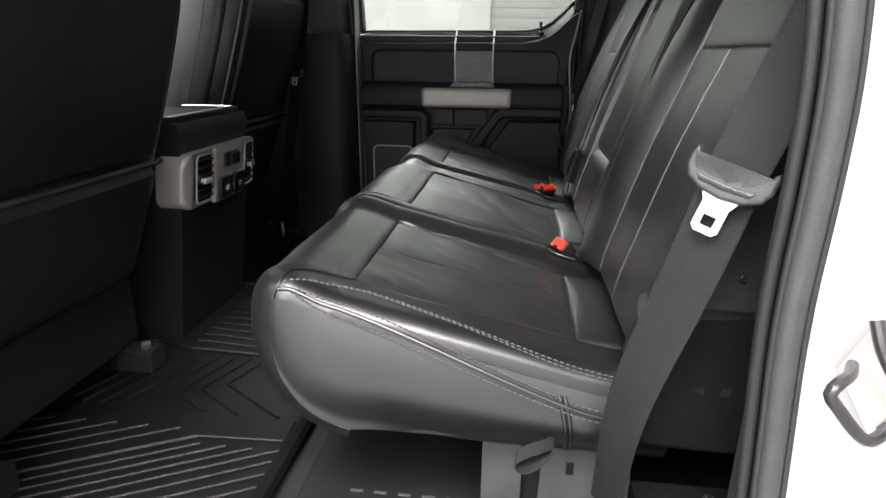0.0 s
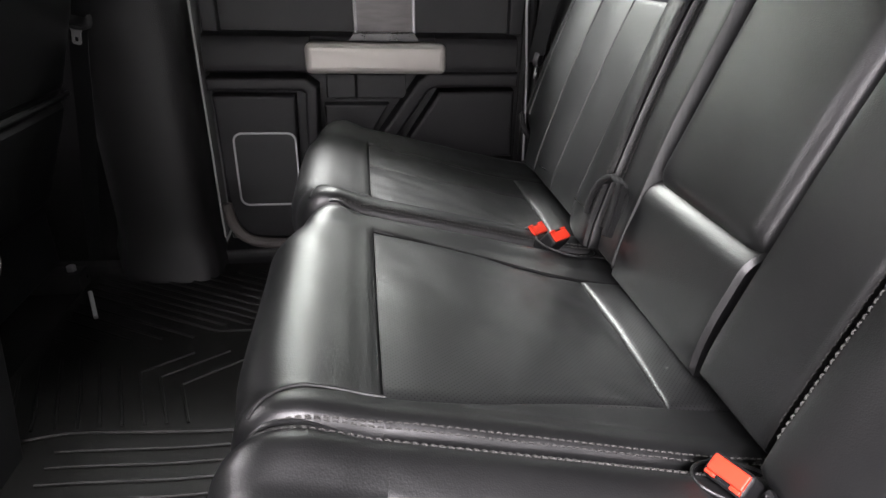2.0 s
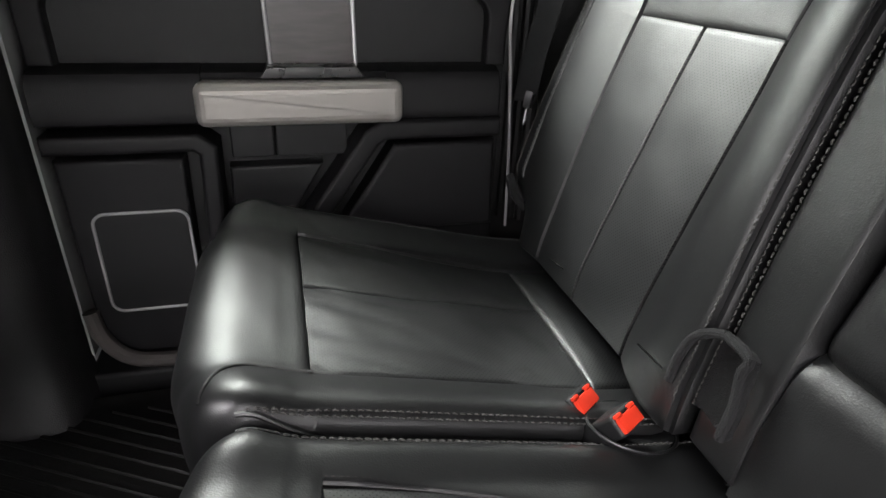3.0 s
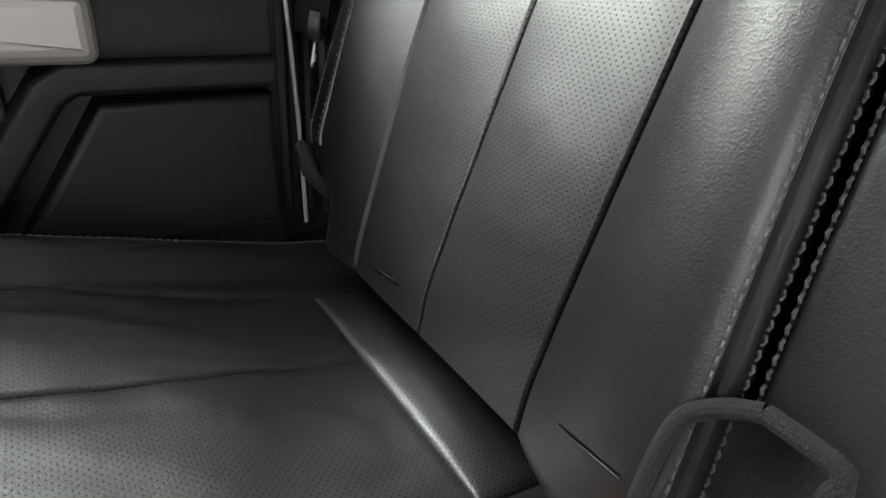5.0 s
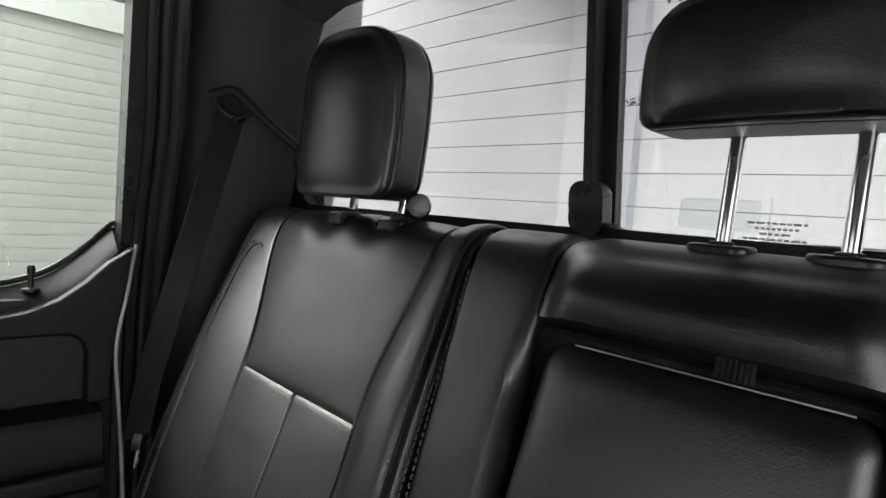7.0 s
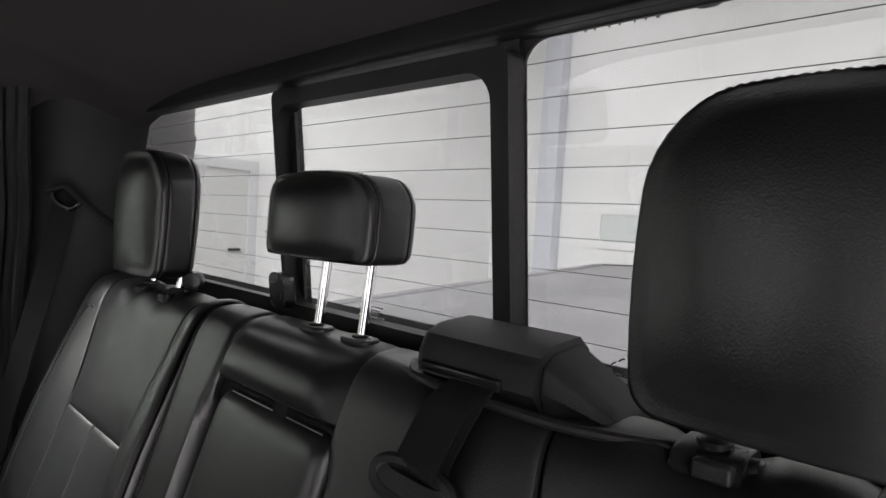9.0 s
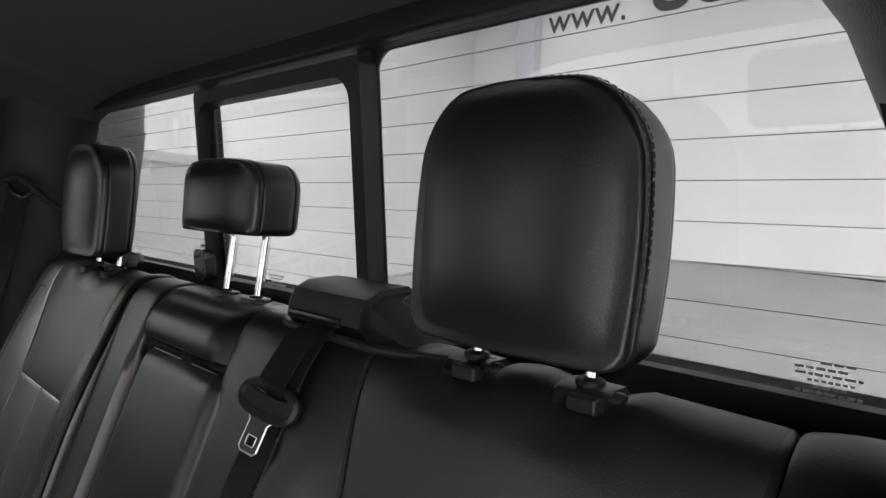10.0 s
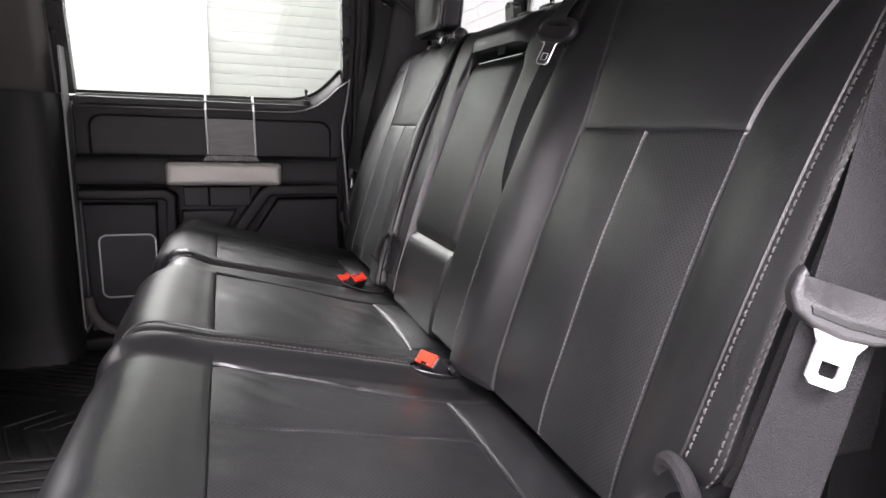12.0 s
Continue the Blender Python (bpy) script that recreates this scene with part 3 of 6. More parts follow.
def jamb_left():
    """White door jamb with striker and rubber seal round the open doorway."""
    edge = curve_points([(0.075, 0, -0.12), (0.068, 0, 0.2), (0.062, 0, 0.335), (0.051, 0, 0.50), (0.051, 0, 0.615), (0.049, 0, 0.69), (0.040, 0, 0.78), (0.026, 0, 0.95), (-0.004, 0, 1.12), (-0.04, 0, 1.25), (-0.10, 0, 1.285), (-0.3, 0, 1.29), (-0.78, 0, 1.29)], 120)
    inward = lambda p: 0.05 * max(0.0, p.z - 0.75)
    section = curve_points([(0.022, -0.880, 0), (0.027, -0.900, 0), (0.040, -0.922, 0), (0.074, -0.944, 0), (0.13, -0.962, 0), (0.22, -0.985, 0), (0.36, -1.0, 0)], 20)
    rise = [p for p in edge if p.z < 1.27]

    def jamb(u, v):
        p, q = rise[min(len(rise) - 1, int(round(u * (len(rise) - 1))))], section[min(19, int(round(v * 19)))]
        return Vector((p.x + q.x, q.y + inward(p) + 0.006 * math.sin(p.z * 7.0) * v, p.z))

    piece("trim_jamb", pad(jamb, us=[i / 59 for i in range(60)], vs=[i / 19 for i in range(20)], tuck=0.0, rad=0.01, thick=0.02, toward=(0.0, -3.0, 0.5)), WHITE_PAINT, "glossy white painted door jamb", "door jamb", kind="structure")
    seal = thing("door_seal", (0.08, -0.9, 0.0), "dark grey rubber door seal round the doorway", "door seal", kind="structure")
    for name, dx, dy, r, mat in (("seal_flap", 0.006, 0.006, 0.006, PLASTIC), ("seal_lip", 0.012, -0.004, 0.0035, RUBBER), ("seal_bulb", 0.022, -0.006, 0.0105, GRIP), ("seal_base", 0.032, -0.012, 0.004, PLASTIC_GLOSS)):
        run = []
        for i, p in enumerate(edge):
            flat = smoothstep(1.2, 1.285, p.z)
            run.append(Vector((p.x + dx * (1 - flat), -0.895 + dy + inward(p), p.z + dx * flat)))
        part(name, tube(run, r, 12), mat, seal)
    striker = thing("door_striker", (0.1, -0.96, 0.48), "dark steel door striker bolted to the white jamb", "striker")
    tilt = Matrix.Translation((0.112, -0.952, 0.492)) @ Matrix.Rotation(radians(-28), 4, "Z") @ Matrix.Rotation(radians(12), 4, "Y")
    part("striker_plate", moved(prism([(-0.024, -0.006), (-0.018, 0.036), (-0.006, 0.044), (0.03, 0.036), (0.032, -0.05), (0.012, -0.045)], lambda p, q, d: Vector((p, d, q)), 0.012, -0.006, 0.003), tilt), SILVER, striker, "grey steel plate")
    loop = curve_points([(0.092, -0.955, 0.500), (0.078, -0.978, 0.504), (0.062, -0.996, 0.507), (0.056, -1.000, 0.501), (0.064, -1.000, 0.490), (0.080, -0.998, 0.472), (0.092, -0.994, 0.466), (0.112, -0.978, 0.468), (0.124, -0.962, 0.470)], 40)
    part("striker_loop", tube(loop, 0.0042, 10), DARK_STEEL, striker)
    part("striker_loop", tube(curve_points([(0.096, -0.962, 0.538), (0.099, -0.972, 0.520), (0.108, -0.984, 0.500), (0.122, -0.990, 0.484), (0.136, -0.975, 0.478)], 20), 0.0048, 10), DARK_STEEL, striker)
    for q in (0.530, 0.455):
        part("bolt", lathe([(0.007, 0), (0.007, 0.005), (0.004, 0.007)], pose(0.122, -0.962, q, 90, 0, -28), 6), DARK_STEEL, striker)


def rear_window():
    w = thing("window_1", (0.27, YC, 1.1), "rear cab window with a sliding middle pane and heating lines", "window", kind="structure")
    to3 = lambda p, q, d: Vector((glass_x(q) + d, p, q))
    yl, yr, zb, zt = -0.83, 0.80, 0.932, 1.276
    part("window_frame", ring_frame(rounded(yl - 0.03, yr + 0.03, zb - 0.03, zt + 0.03, 0.03), rounded(yl + 0.018, yr - 0.018, zb + 0.014, zt - 0.012, 0.025), to3, -0.012, 0.006), PLASTIC, w, "black rubber window surround")
    part("window_header", block(0.250, 0.272, -0.88, 0.84, 1.264, 1.300, 0.006, 3), PLASTIC, w, "black header trim")
    panes = {"right": (0.185, 0.785), "middle": (-0.226, 0.170), "left": (-0.815, -0.232)}
    for key, (a, b) in panes.items():
        fixed = key != "middle"
        off = 0.008 if fixed else 0.0
        r = 0.045 if fixed else 0.035
        glass = part("pane", prism(rounded(a - 0.004, b + 0.004, zb + 0.012, zt - 0.008, 0.02), to3, off, off + 0.004, 0), GLASS_DARK, w, "tinted glass pane", smooth=False)
        glass.visible_shadow = False
        lines = []
        for i in range(9):
            z = 0.972 + i * 0.0336
            lines.append(prism([(a, z), (b, z), (b, z + 0.0006), (a, z + 0.0006)], to3, off - 0.0012, off - 0.0004, 0))
        part("heating_lines", merge(*lines), PRINT, w, "thin dark heating lines", smooth=False)
    for a, b in ((0.160, 0.200), (-0.239, -0.212)):
        part("pane_gasket", prism(rounded(a, b, zb, zt, 0.004), to3, -0.003, 0.013, 0.002), RUBBER, w, "black rubber gasket between the panes")
    # round inner corners of the fixed pane's black border
    border = rounded(-0.822, -0.230, zb + 0.004, zt - 0.004, 0.006, 6)
    part("pane_border", ring_frame(border, rounded(-0.806, -0.239, zb + 0.014, zt - 0.013, 0.028, 6), to3, 0.0045, 0.0075), RUBBER, w, "black printed pane border")
    part("slider_frame", ring_frame(rounded(-0.241, 0.184, zb + 0.002, 1.254, 0.012, 6), rounded(-0.219, 0.175, zb + 0.016, 1.233, 0.032, 6), to3, -0.025, 0.002), PILLAR, w, "dark grey slider frame")
    part("slider_latch", prism(rounded(0.150, 0.190, 0.940, 0.994, 0.014), to3, -0.044, -0.022, 0.006, 3), PLASTIC_GLOSS, w, "black slider latch")
    marks = []
    for y0, wide, z0, rows, off in ((-0.742, 0.040, 0.947, 6, 0.0066), (-0.018, 0.052, 0.949, 4, -0.0014)):
        for i in range(rows):
            y = y0 + wide * 0.12 * ((i * 5) % 3)
            while y < y0 + wide * (1 - 0.10 * ((i * 7) % 4)):
                run = 0.003 + 0.004 * (((i + 3) * (int(y * 4000) % 7)) % 5) / 4
                z = z0 + i * 0.0047
                marks.append(prism([(y, z), (y + run, z), (y + run, z + 0.0020), (y, z + 0.0020)], to3, off, off + 0.0008, 0))
                y += run + 0.0015
    part("glass_marks", merge(*marks), PRINT_PALE, w, "small pale printed glass marks", smooth=False)


def pillar_trims():
    path = [(0.062, 0.125), (0.088, 0.085), (0.118, 0.048), (0.145, 0.030), (0.185, 0.018), (0.225, 0.012), (0.260, 0.012), (0.288, 0.012)]
    line = curve_points([(x, 0, d) for x, d in path], 24)

    def trim(side):
        def at(u, v):
            p = line[min(23, int(round(u * 23)))]
            z = 0.30 + 1.0 * v
            y = 0.745 + p.z + (1.104 - z) * (0.22 if z > 0.9 else 0.22 - 0.14 * smoothstep(0.9, 0.6, z))
            y -= 0.02 * smoothstep(1.2, 1.3, z)
            if side < 0:
                y = 0.688 + p.z + 0.39 * (1.104 - max(z, 0.86)) - 0.04 * smoothstep(1.2, 1.3, z)
                y = min(y, 0.812)
                return Vector((p.x, left_of(y), z))
            return Vector((p.x, y, z))
        return at

    for side in (1, -1):
        name = "right" if side > 0 else "left"
        ob = thing("trim_pillar_" + name, (0.15, 0.75 * side, 0.8), "dark moulded rear pillar trim", "pillar trim", kind="structure")
        part("pillar_cover", pad(trim(side), vs=np.linspace(0, 1, 30).tolist(), us=[i / 23 for i in range(24)], tuck=0.004, rad=0.01, thick=0.012), PILLAR, ob)
        if side < 0:
            # Dark plate on the trim stands for the shade inside the belt opening.
            part("belt_recess_shade", prism([(-0.752, 1.132), (-0.778, 1.122), (-0.799, 1.034), (-0.784, 1.032), (-0.768, 1.075)], lambda p, q, d: Vector((0.168 + d, p, q)), 0.0, 0.03, 0.002), OPENING_BLACK, ob, "dark plate for the shade in the belt opening")
    # seals and frame at the far door's rear edge
    seal = thing("trim_far_seal", (0.05, 0.86, 1.0), "dark rubber seals along the door frame", "door seal", kind="structure")
    for dx, dy, r, mat in ((0.012, -0.012, 0.011, RUBBER), (0.030, -0.020, 0.011, RUBBER), (0.046, -0.034, 0.012, RUBBER)):
        run = curve_points([(0.045 + dx - 0.02 * smoothstep(1.0, 1.3, z), side_y(z) + dy, z) for z in (0.30, 0.45, 0.6, 0.75, 0.9, 1.05, 1.18, 1.29)], 30)
        part("seal_tube", tube(run, r, 10), mat, seal)
    part("window_rear_frame", prism([(0.036, 0.80), (0.060, 0.80), (0.035, 1.28), (0.008, 1.28)], lambda p, q, d: Vector((p, side_y(q) + d, q)), -0.015, 0.03, 0.004), PLASTIC_GLOSS, seal)
    part("window_top_frame", prism([(-0.76, 1.235), (0.012, 1.235), (0.010, 1.275), (-0.76, 1.275)], lambda p, q, d: Vector((p, side_y(q) + d, q)), -0.015, 0.03, 0.004), PLASTIC_GLOSS, seal)
    # centre pillars
    b = thing("trim_pillar_centre", (-0.84, 0.8, 0.4), "black moulded centre pillar trim with a taupe upper half", "pillar trim", kind="structure")

    def lower(u, v):
        z = 0.04 + 0.735 * v
        flare = 0.05 * (1 - smoothstep(0.0, 0.13, v))
        ring = [(-1.03, 0.90), (-0.985, 0.80), (-0.95, 0.745), (-0.89, 0.725), (-0.82, 0.722), (-0.775, 0.735), (-0.752, 0.775), (-0.748, 0.86)]
        p = curve_points([(x, y, 0) for x, y in ring], 40)[min(39, int(round(u * 39)))]
        lean = 0.03 * (0.4 - z)
        return Vector((p.x + flare * 0.5 * (1 if u > 0.5 else 0), p.y - flare + lean * 0.3, z))

    part("pillar_lower", pad(lower, us=[i / 39 for i in range(40)], vs=np.linspace(0, 1, 22).tolist(), tuck=0.006, rad=0.015, thick=0.012), PILLAR, b)

    def upper(u, v):
        z = 0.77 + 0.55 * v
        ring = [(-0.97, 0.89), (-0.93, 0.80), (-0.88, 0.755), (-0.82, 0.75), (-0.78, 0.775), (-0.762, 0.86)]
        p = curve_points([(x, y, 0) for x, y in ring], 30)[min(29, int(round(u * 29)))]
        return Vector((p.x, p.y - 0.20 * (z - 0.77), z))

    part("pillar_upper", pad(upper, us=[i / 29 for i in range(30)], vs=np.linspace(0, 1, 14).tolist(), tuck=0.004, rad=0.01, thick=0.012), UPPER_TRIM, b, "taupe upper pillar trim")
    bl = thing("trim_pillar_centre_left", (-0.88, -0.86, 0.4), "black moulded centre pillar trim", "pillar trim", kind="structure")
    part("pillar_lower", block(-0.98, -0.80, left_of(0.92), left_of(0.80), 0.04, 1.30, 0.03, 4), PILLAR, bl)
    piece("trim_sill_right", block(-0.745, 0.04, 0.79, 0.93, 0.028, 0.082, 0.01, 3), PLASTIC, "black door sill trim", "sill trim", kind="structure")
    piece("trim_lower_right", block(0.036, 0.312, 0.897, 0.934, 0.031, 0.80, 0.004), PILLAR, "black moulded trim beside the far seat", "pillar trim", kind="structure")
    # white body edge that shows in the gap round the far door
    gap = thing("trim_door_gap", (-0.73, 0.85, 0.5), "white painted body edge in the door gap", "door gap", kind="structure")
    part("front_edge", prism([(-0.742, 0.10), (-0.738, 0.10), (-0.736, 0.9), (-0.741, 0.9)], lambda p, q, d: Vector((p, 0.832 + d - 0.2 * max(0, q - 0.78), q)), 0.0, 0.06, 0.001), WHITE_PAINT, gap)
    rear = curve_points([(0.048, 0.835, 0.30), (0.042, 0.835, 0.45), (0.030, 0.832, 0.60), (0.022, 0.83, 0.70), (0.036, 0.838, 0.78), (0.050, 0.85, 0.86)], 30)
    part("rear_edge", tube(rear, 0.003, 8), WHITE_PAINT, gap)


def far_door():
    d = thing("door_1", (-0.36, 0.86, 0.45), "closed black rear door panel with silver pull handle", "car door", kind="structure")
    to3 = lambda y0: (lambda p, q, e: Vector((p, y0 - e, q)))
    part("carrier", block(-0.730, 0.03, 0.868, 0.93, 0.05, 0.775, 0.004), PLASTIC, d)
    # upper panel with its long hollow
    top = [(-0.728, 0.748), (-0.40, 0.750), (-0.16, 0.752), (-0.10, 0.758), (-0.05, 0.778), (-0.005, 0.815), (0.028, 0.85), (0.045, 0.855)]
    outer = curve_points([(p, 0, q) for p, q in top], 20)
    arch = [(p, q) for p, q in rounded(-0.69, -0.014, 0.50, 0.722, 0.034, 5) if q > 0.6]
    out2 = [(v.x, v.z) for v in outer] + [(0.040, 0.80), (0.030, 0.74), (0.022, 0.66), (0.022, 0.612), (-0.014, 0.612)] + arch + [(-0.69, 0.612), (-0.728, 0.612)]
    part("upper_panel", prism(out2, to3(0.868), 0.0, 0.026, 0.006, 3), PLASTIC_SOFT, d, "soft upper panel with a long hollow")
    sillp = curve_points([(p, 0, q) for p, q in top], 40)

    def sill(u, v):
        p = sillp[min(39, int(round(u * 39)))]
        return Vector((p.x, 0.856 + 0.052 * v, p.z - 0.006 + 0.044 * v ** 0.8))

    part("sill_cap", pad(sill, us=[i / 39 for i in range(40)], nv=10, tuck=0.006, rad=0.012, thick=0.008, toward=(-0.35, 0.5, 1.6)), PLASTIC_SOFT, d, "sloping window sill cap")
    seal = [Vector((p.x, 0.908, p.z + 0.040)) for p in sillp]
    part("window_seal", tube(seal, 0.005, 8), RUBBER, d)
    # grained applique with chrome strips
    part("applique", prism([(-0.380, 0.612), (-0.243, 0.612), (-0.248, 0.752), (-0.384, 0.752)], to3(0.872), 0.010, 0.0275, 0.003), BURL, d, "dark grained applique")
    for x in (-0.382, -0.2455):
        pts = [(x + 0.002, 0.8435, 0.613), (x, 0.8435, 0.70), (x - 0.001, 0.845, 0.748), (x - 0.001, 0.868, 0.766), (x - 0.001, 0.905, 0.792)]
        part("chrome_strip", tube(pts, 0.0040, 8), BRIGHT_TRIM, d, "thin chrome strip")
    # armrest band
    band = [(0.868, 0.522), (0.822, 0.525), (0.806, 0.532), (0.802, 0.548), (0.806, 0.590), (0.815, 0.606), (0.835, 0.613), (0.868, 0.614)]
    to_band = lambda p, q, e: Vector((e, p, q))
    part("armrest_front", prism(band, to_band, -0.724, -0.485, 0.004), PLASTIC_SOFT, d)
    part("armrest_rear", prism(band, to_band, -0.196, 0.004, 0.004), PLASTIC_SOFT, d)
    part("armrest_back", block(-0.49, -0.19, 0.835, 0.868, 0.525, 0.594, 0.004), PLASTIC_GLOSS, d)
    part("armrest_bridge", prism([(0.868, 0.599), (0.812, 0.599), (0.817, 0.607), (0.835, 0.6125), (0.868, 0.6135)], to_band, -0.4845, -0.1965, 0.001), PLASTIC_SOFT, d)
    grip = rounded(-0.497, -0.172, 0.528, 0.596, 0.014, 4)
    part("pull_handle", prism(grip, to3(0.838), 0.0, 0.058, 0.016, 4), SILVER, d, "satin silver pull handle", smooth=False)
    # Proud black plate; the latch recess's shade is given as its colour.
    part("recess_plate", prism([(-0.398, 0.5985), (-0.232, 0.5985), (-0.245, 0.6165), (-0.385, 0.6165)], to3(0.864), 0.0, 0.057, 0.002, 2), PLASTIC_GLOSS, d, "black plate for the shaded latch recess")
    # lower rails and inset panels
    def rail(points, wide, proud):
        left, right = [], []
        pts = [Vector((p, q)) for p, q in points]
        for i, p in enumerate(pts):
            a = (pts[i] - pts[i - 1]).normalized() if i else (pts[1] - pts[0]).normalized()
            b = (pts[i + 1] - pts[i]).normalized() if i < len(pts) - 1 else a
            t = (a + b).normalized()
            n = Vector((-t.y, t.x)) / max(0.4, (a.dot(t)))
            left.append((p + n * wide / 2)[:])
            right.append((p - n * wide / 2)[:])
        return prism(left + right[::-1], to3(0.868), 0.0, proud, 0.008, 3)

    part("rail", rail([(-0.724, 0.502), (-0.505, 0.502), (-0.487, 0.488), (-0.492, 0.33), (-0.500, 0.12)], 0.030, 0.072), PLASTIC_SOFT, d)
    part("rail", rail([(0.006, 0.514), (-0.203, 0.513), (-0.224, 0.500), (-0.306, 0.382), (-0.375, 0.28)], 0.034, 0.076), PLASTIC_SOFT, d)
    part("lower_panel", prism([(-0.722, 0.472), (-0.530, 0.470), (-0.535, 0.10), (-0.715, 0.10)], to3(0.868), 0.0, 0.044, 0.008, 3), PLASTIC_SOFT, d)
    part("lower_panel", prism([(-0.182, 0.482), (0.006, 0.485), (0.012, 0.315), (-0.290, 0.315)], to3(0.868), 0.0, 0.052, 0.010, 3), PLASTIC_SOFT, d)
    part("switch_panel", block(-0.455, -0.385, 0.838, 0.868, 0.462, 0.520, 0.004), PLASTIC, d)
    part("switch_panel", block(-0.382, -0.262, 0.838, 0.868, 0.462, 0.520, 0.004), PLASTIC, d)
    part("map_pocket", prism([(-0.462, 0.448), (-0.305, 0.448), (-0.37, 0.34), (-0.40, 0.12), (-0.47, 0.12)], to3(0.868), 0.0, 0.034, 0.008, 3), PLASTIC, d)
    part("pocket_lip", prism([(-0.465, 0.372), (-0.36, 0.372), (-0.37, 0.345), (-0.47, 0.345)], to3(0.868), 0.0, 0.075, 0.006, 3), UPPER_TRIM, d)
    ring = rounded(-0.684, -0.536, 0.196, 0.382, 0.020, 5)
    part("speaker_grille", prism(ring, to3(0.824), -0.004, 0.004, 0.003), PLASTIC, d, "black speaker grille")
    part("speaker_ring", tube([(p, 0.8195, q) for p, q in ring], 0.0028, 8, True), BRIGHT_TRIM, d, "thin chrome ring")
    foot = curve_points([(-0.722, 0.82, 0.20), (-0.712, 0.815, 0.15), (-0.68, 0.81, 0.108), (-0.62, 0.808, 0.092), (-0.45, 0.808, 0.088)], 24)
    part("lower_edge", tube(foot, 0.014, 10), UPPER_TRIM, d)
    part("lock_collar", lathe([(0.012, 0), (0.012, 0.004), (0.006, 0.006)], pose(-0.083, 0.884, 0.785)), PLASTIC_GLOSS, d)
    part("lock_knob", lathe([(0.004, 0), (0.0035, 0.02), (0.0055, 0.024), (0.0058, 0.032), (0.004, 0.035)], pose(-0.083, 0.884, 0.789), 12), PLASTIC_GLOSS, d, "black lock knob")
    glass = part("pane", prism([(-0.76, 0.76), (0.05, 0.76), (0.03, 1.26), (-0.76, 1.26)], lambda p, q, e: Vector((p, side_y(q) + 0.022 + e, q)), 0.0, 0.004, 0), GLASS, d, "green tinted door glass", smooth=False)
    glass.visible_shadow = False
    part("window_front_frame", prism([(-0.765, 0.78), (-0.725, 0.78), (-0.725, 1.26), (-0.765, 1.26)], lambda p, q, e: Vector((p, side_y(q) + e, q)), -0.012, 0.03, 0.004), PLASTIC_GLOSS, d)

# ---- the rear bench ----
CUSHION_LINE = curve_points([(-0.30, 0, 0.225), (-0.40, 0, 0.243), (-0.455, 0, 0.268), (-0.488, 0, 0.312), (-0.499, 0, 0.358), (-0.494, 0, 0.398), (-0.473, 0, 0.424), (-0.44, 0, 0.431), (-0.40, 0, 0.422), (-0.36, 0, 0.410), (-0.20, 0, 0.371), (-0.055, 0, 0.336), (0.01, 0, 0.325), (0.06, 0, 0.318)], 220)
BACK_LINE = curve_points([(0.0, 0, 0.325), (0.006, 0, 0.370), (0.018, 0, 0.420), (0.066, 0, 0.575), (0.118, 0, 0.718), (0.165, 0, 0.838), (0.189, 0, 0.897), (0.208, 0, 0.924), (0.235, 0, 0.935), (0.268, 0, 0.931), (0.292, 0, 0.902), (0.298, 0, 0.85)], 200)


def on_line(line, s):
    """Place and outward normal on a seat's side line, s from 0 to 1."""
    k = min(max(s, 0.0), 1.0) * (len(line) - 1)
    i = min(int(k), len(line) - 2)
    p = line[i].lerp(line[i + 1], k - i)
    a, b = line[max(i - 1, 0)], line[min(i + 2, len(line) - 1)]
    t = (b - a).normalized()
    return p, Vector((-t.z, 0, t.x))


def line_at(line, axis, value, start=0.0):
    """The s at which the line first passes a value of x or z, from start on."""
    n = len(line) - 1
    for i in range(int(start * n), n):
        a, b = line[i][axis], line[i + 1][axis]
        if (a - value) * (b - value) <= 0 and a != b:
            return (i + (value - a) / (b - a)) / n
    return 1.0


S_NOSE = line_at(CUSHION_LINE, 0, -0.36, 0.3)
S_END = 0.97
S_UNDER = line_at(CUSHION_LINE, 0, -0.40)
S_FRONT = min((on_line(CUSHION_LINE, i / 400)[0].x, i / 400) for i in range(200))[1]


def cushion_place(s, y, y0, y1, bolster=0.0, seams=None, lift=0.0, edge=0.03, wrinkle=0.0, corners=(0.06, 0.06)):
    """Top of a cushion from y0 to y1: raised side bolsters outside the seams, round edges."""
    p, n = on_line(CUSHION_LINE, s)
    d = min(y - y0, y1 - y)
    h = lift
    if seams:
        a, b = seams
        if y < a:
            h += bolster * math.sin(math.pi * 0.62 * min(1, (a - y) / max(a - y0, 1e-6)))
        elif y > b:
            h += bolster * math.sin(math.pi * 0.62 * min(1, (y - b) / max(y1 - b, 1e-6)))
    if d < edge:
        k = 1 - max(d, 0) / edge
        h -= edge * 0.75 * (1 - math.sqrt(max(0.0, 1 - k * k)))
    if wrinkle:
        fold = noise.noise(Vector((p.x * 9 + y * 20, y * 5 - p.x * 3, 5.2)))
        h -= wrinkle * 0.6 * max(0.0, 0.16 - abs(fold)) / 0.16 * (0.5 + noise.noise(Vector((p.x * 5, y * 4, 9.1))))
        h += wrinkle * (noise.noise(Vector((p.x * 9, y * 7, 1.3))) + 0.5 * noise.noise(Vector((p.x * 23 + y * 12, y * 15, 4.1))))
    q = p + n * h
    # corners of the nose turn in
    inset = corners[y1 - y < y - y0] * (1 - smoothstep(-0.02, 0.12, d)) * (1 - smoothstep(S_NOSE * 0.62, S_NOSE, s))
    return Vector((q.x + inset, y, q.z))


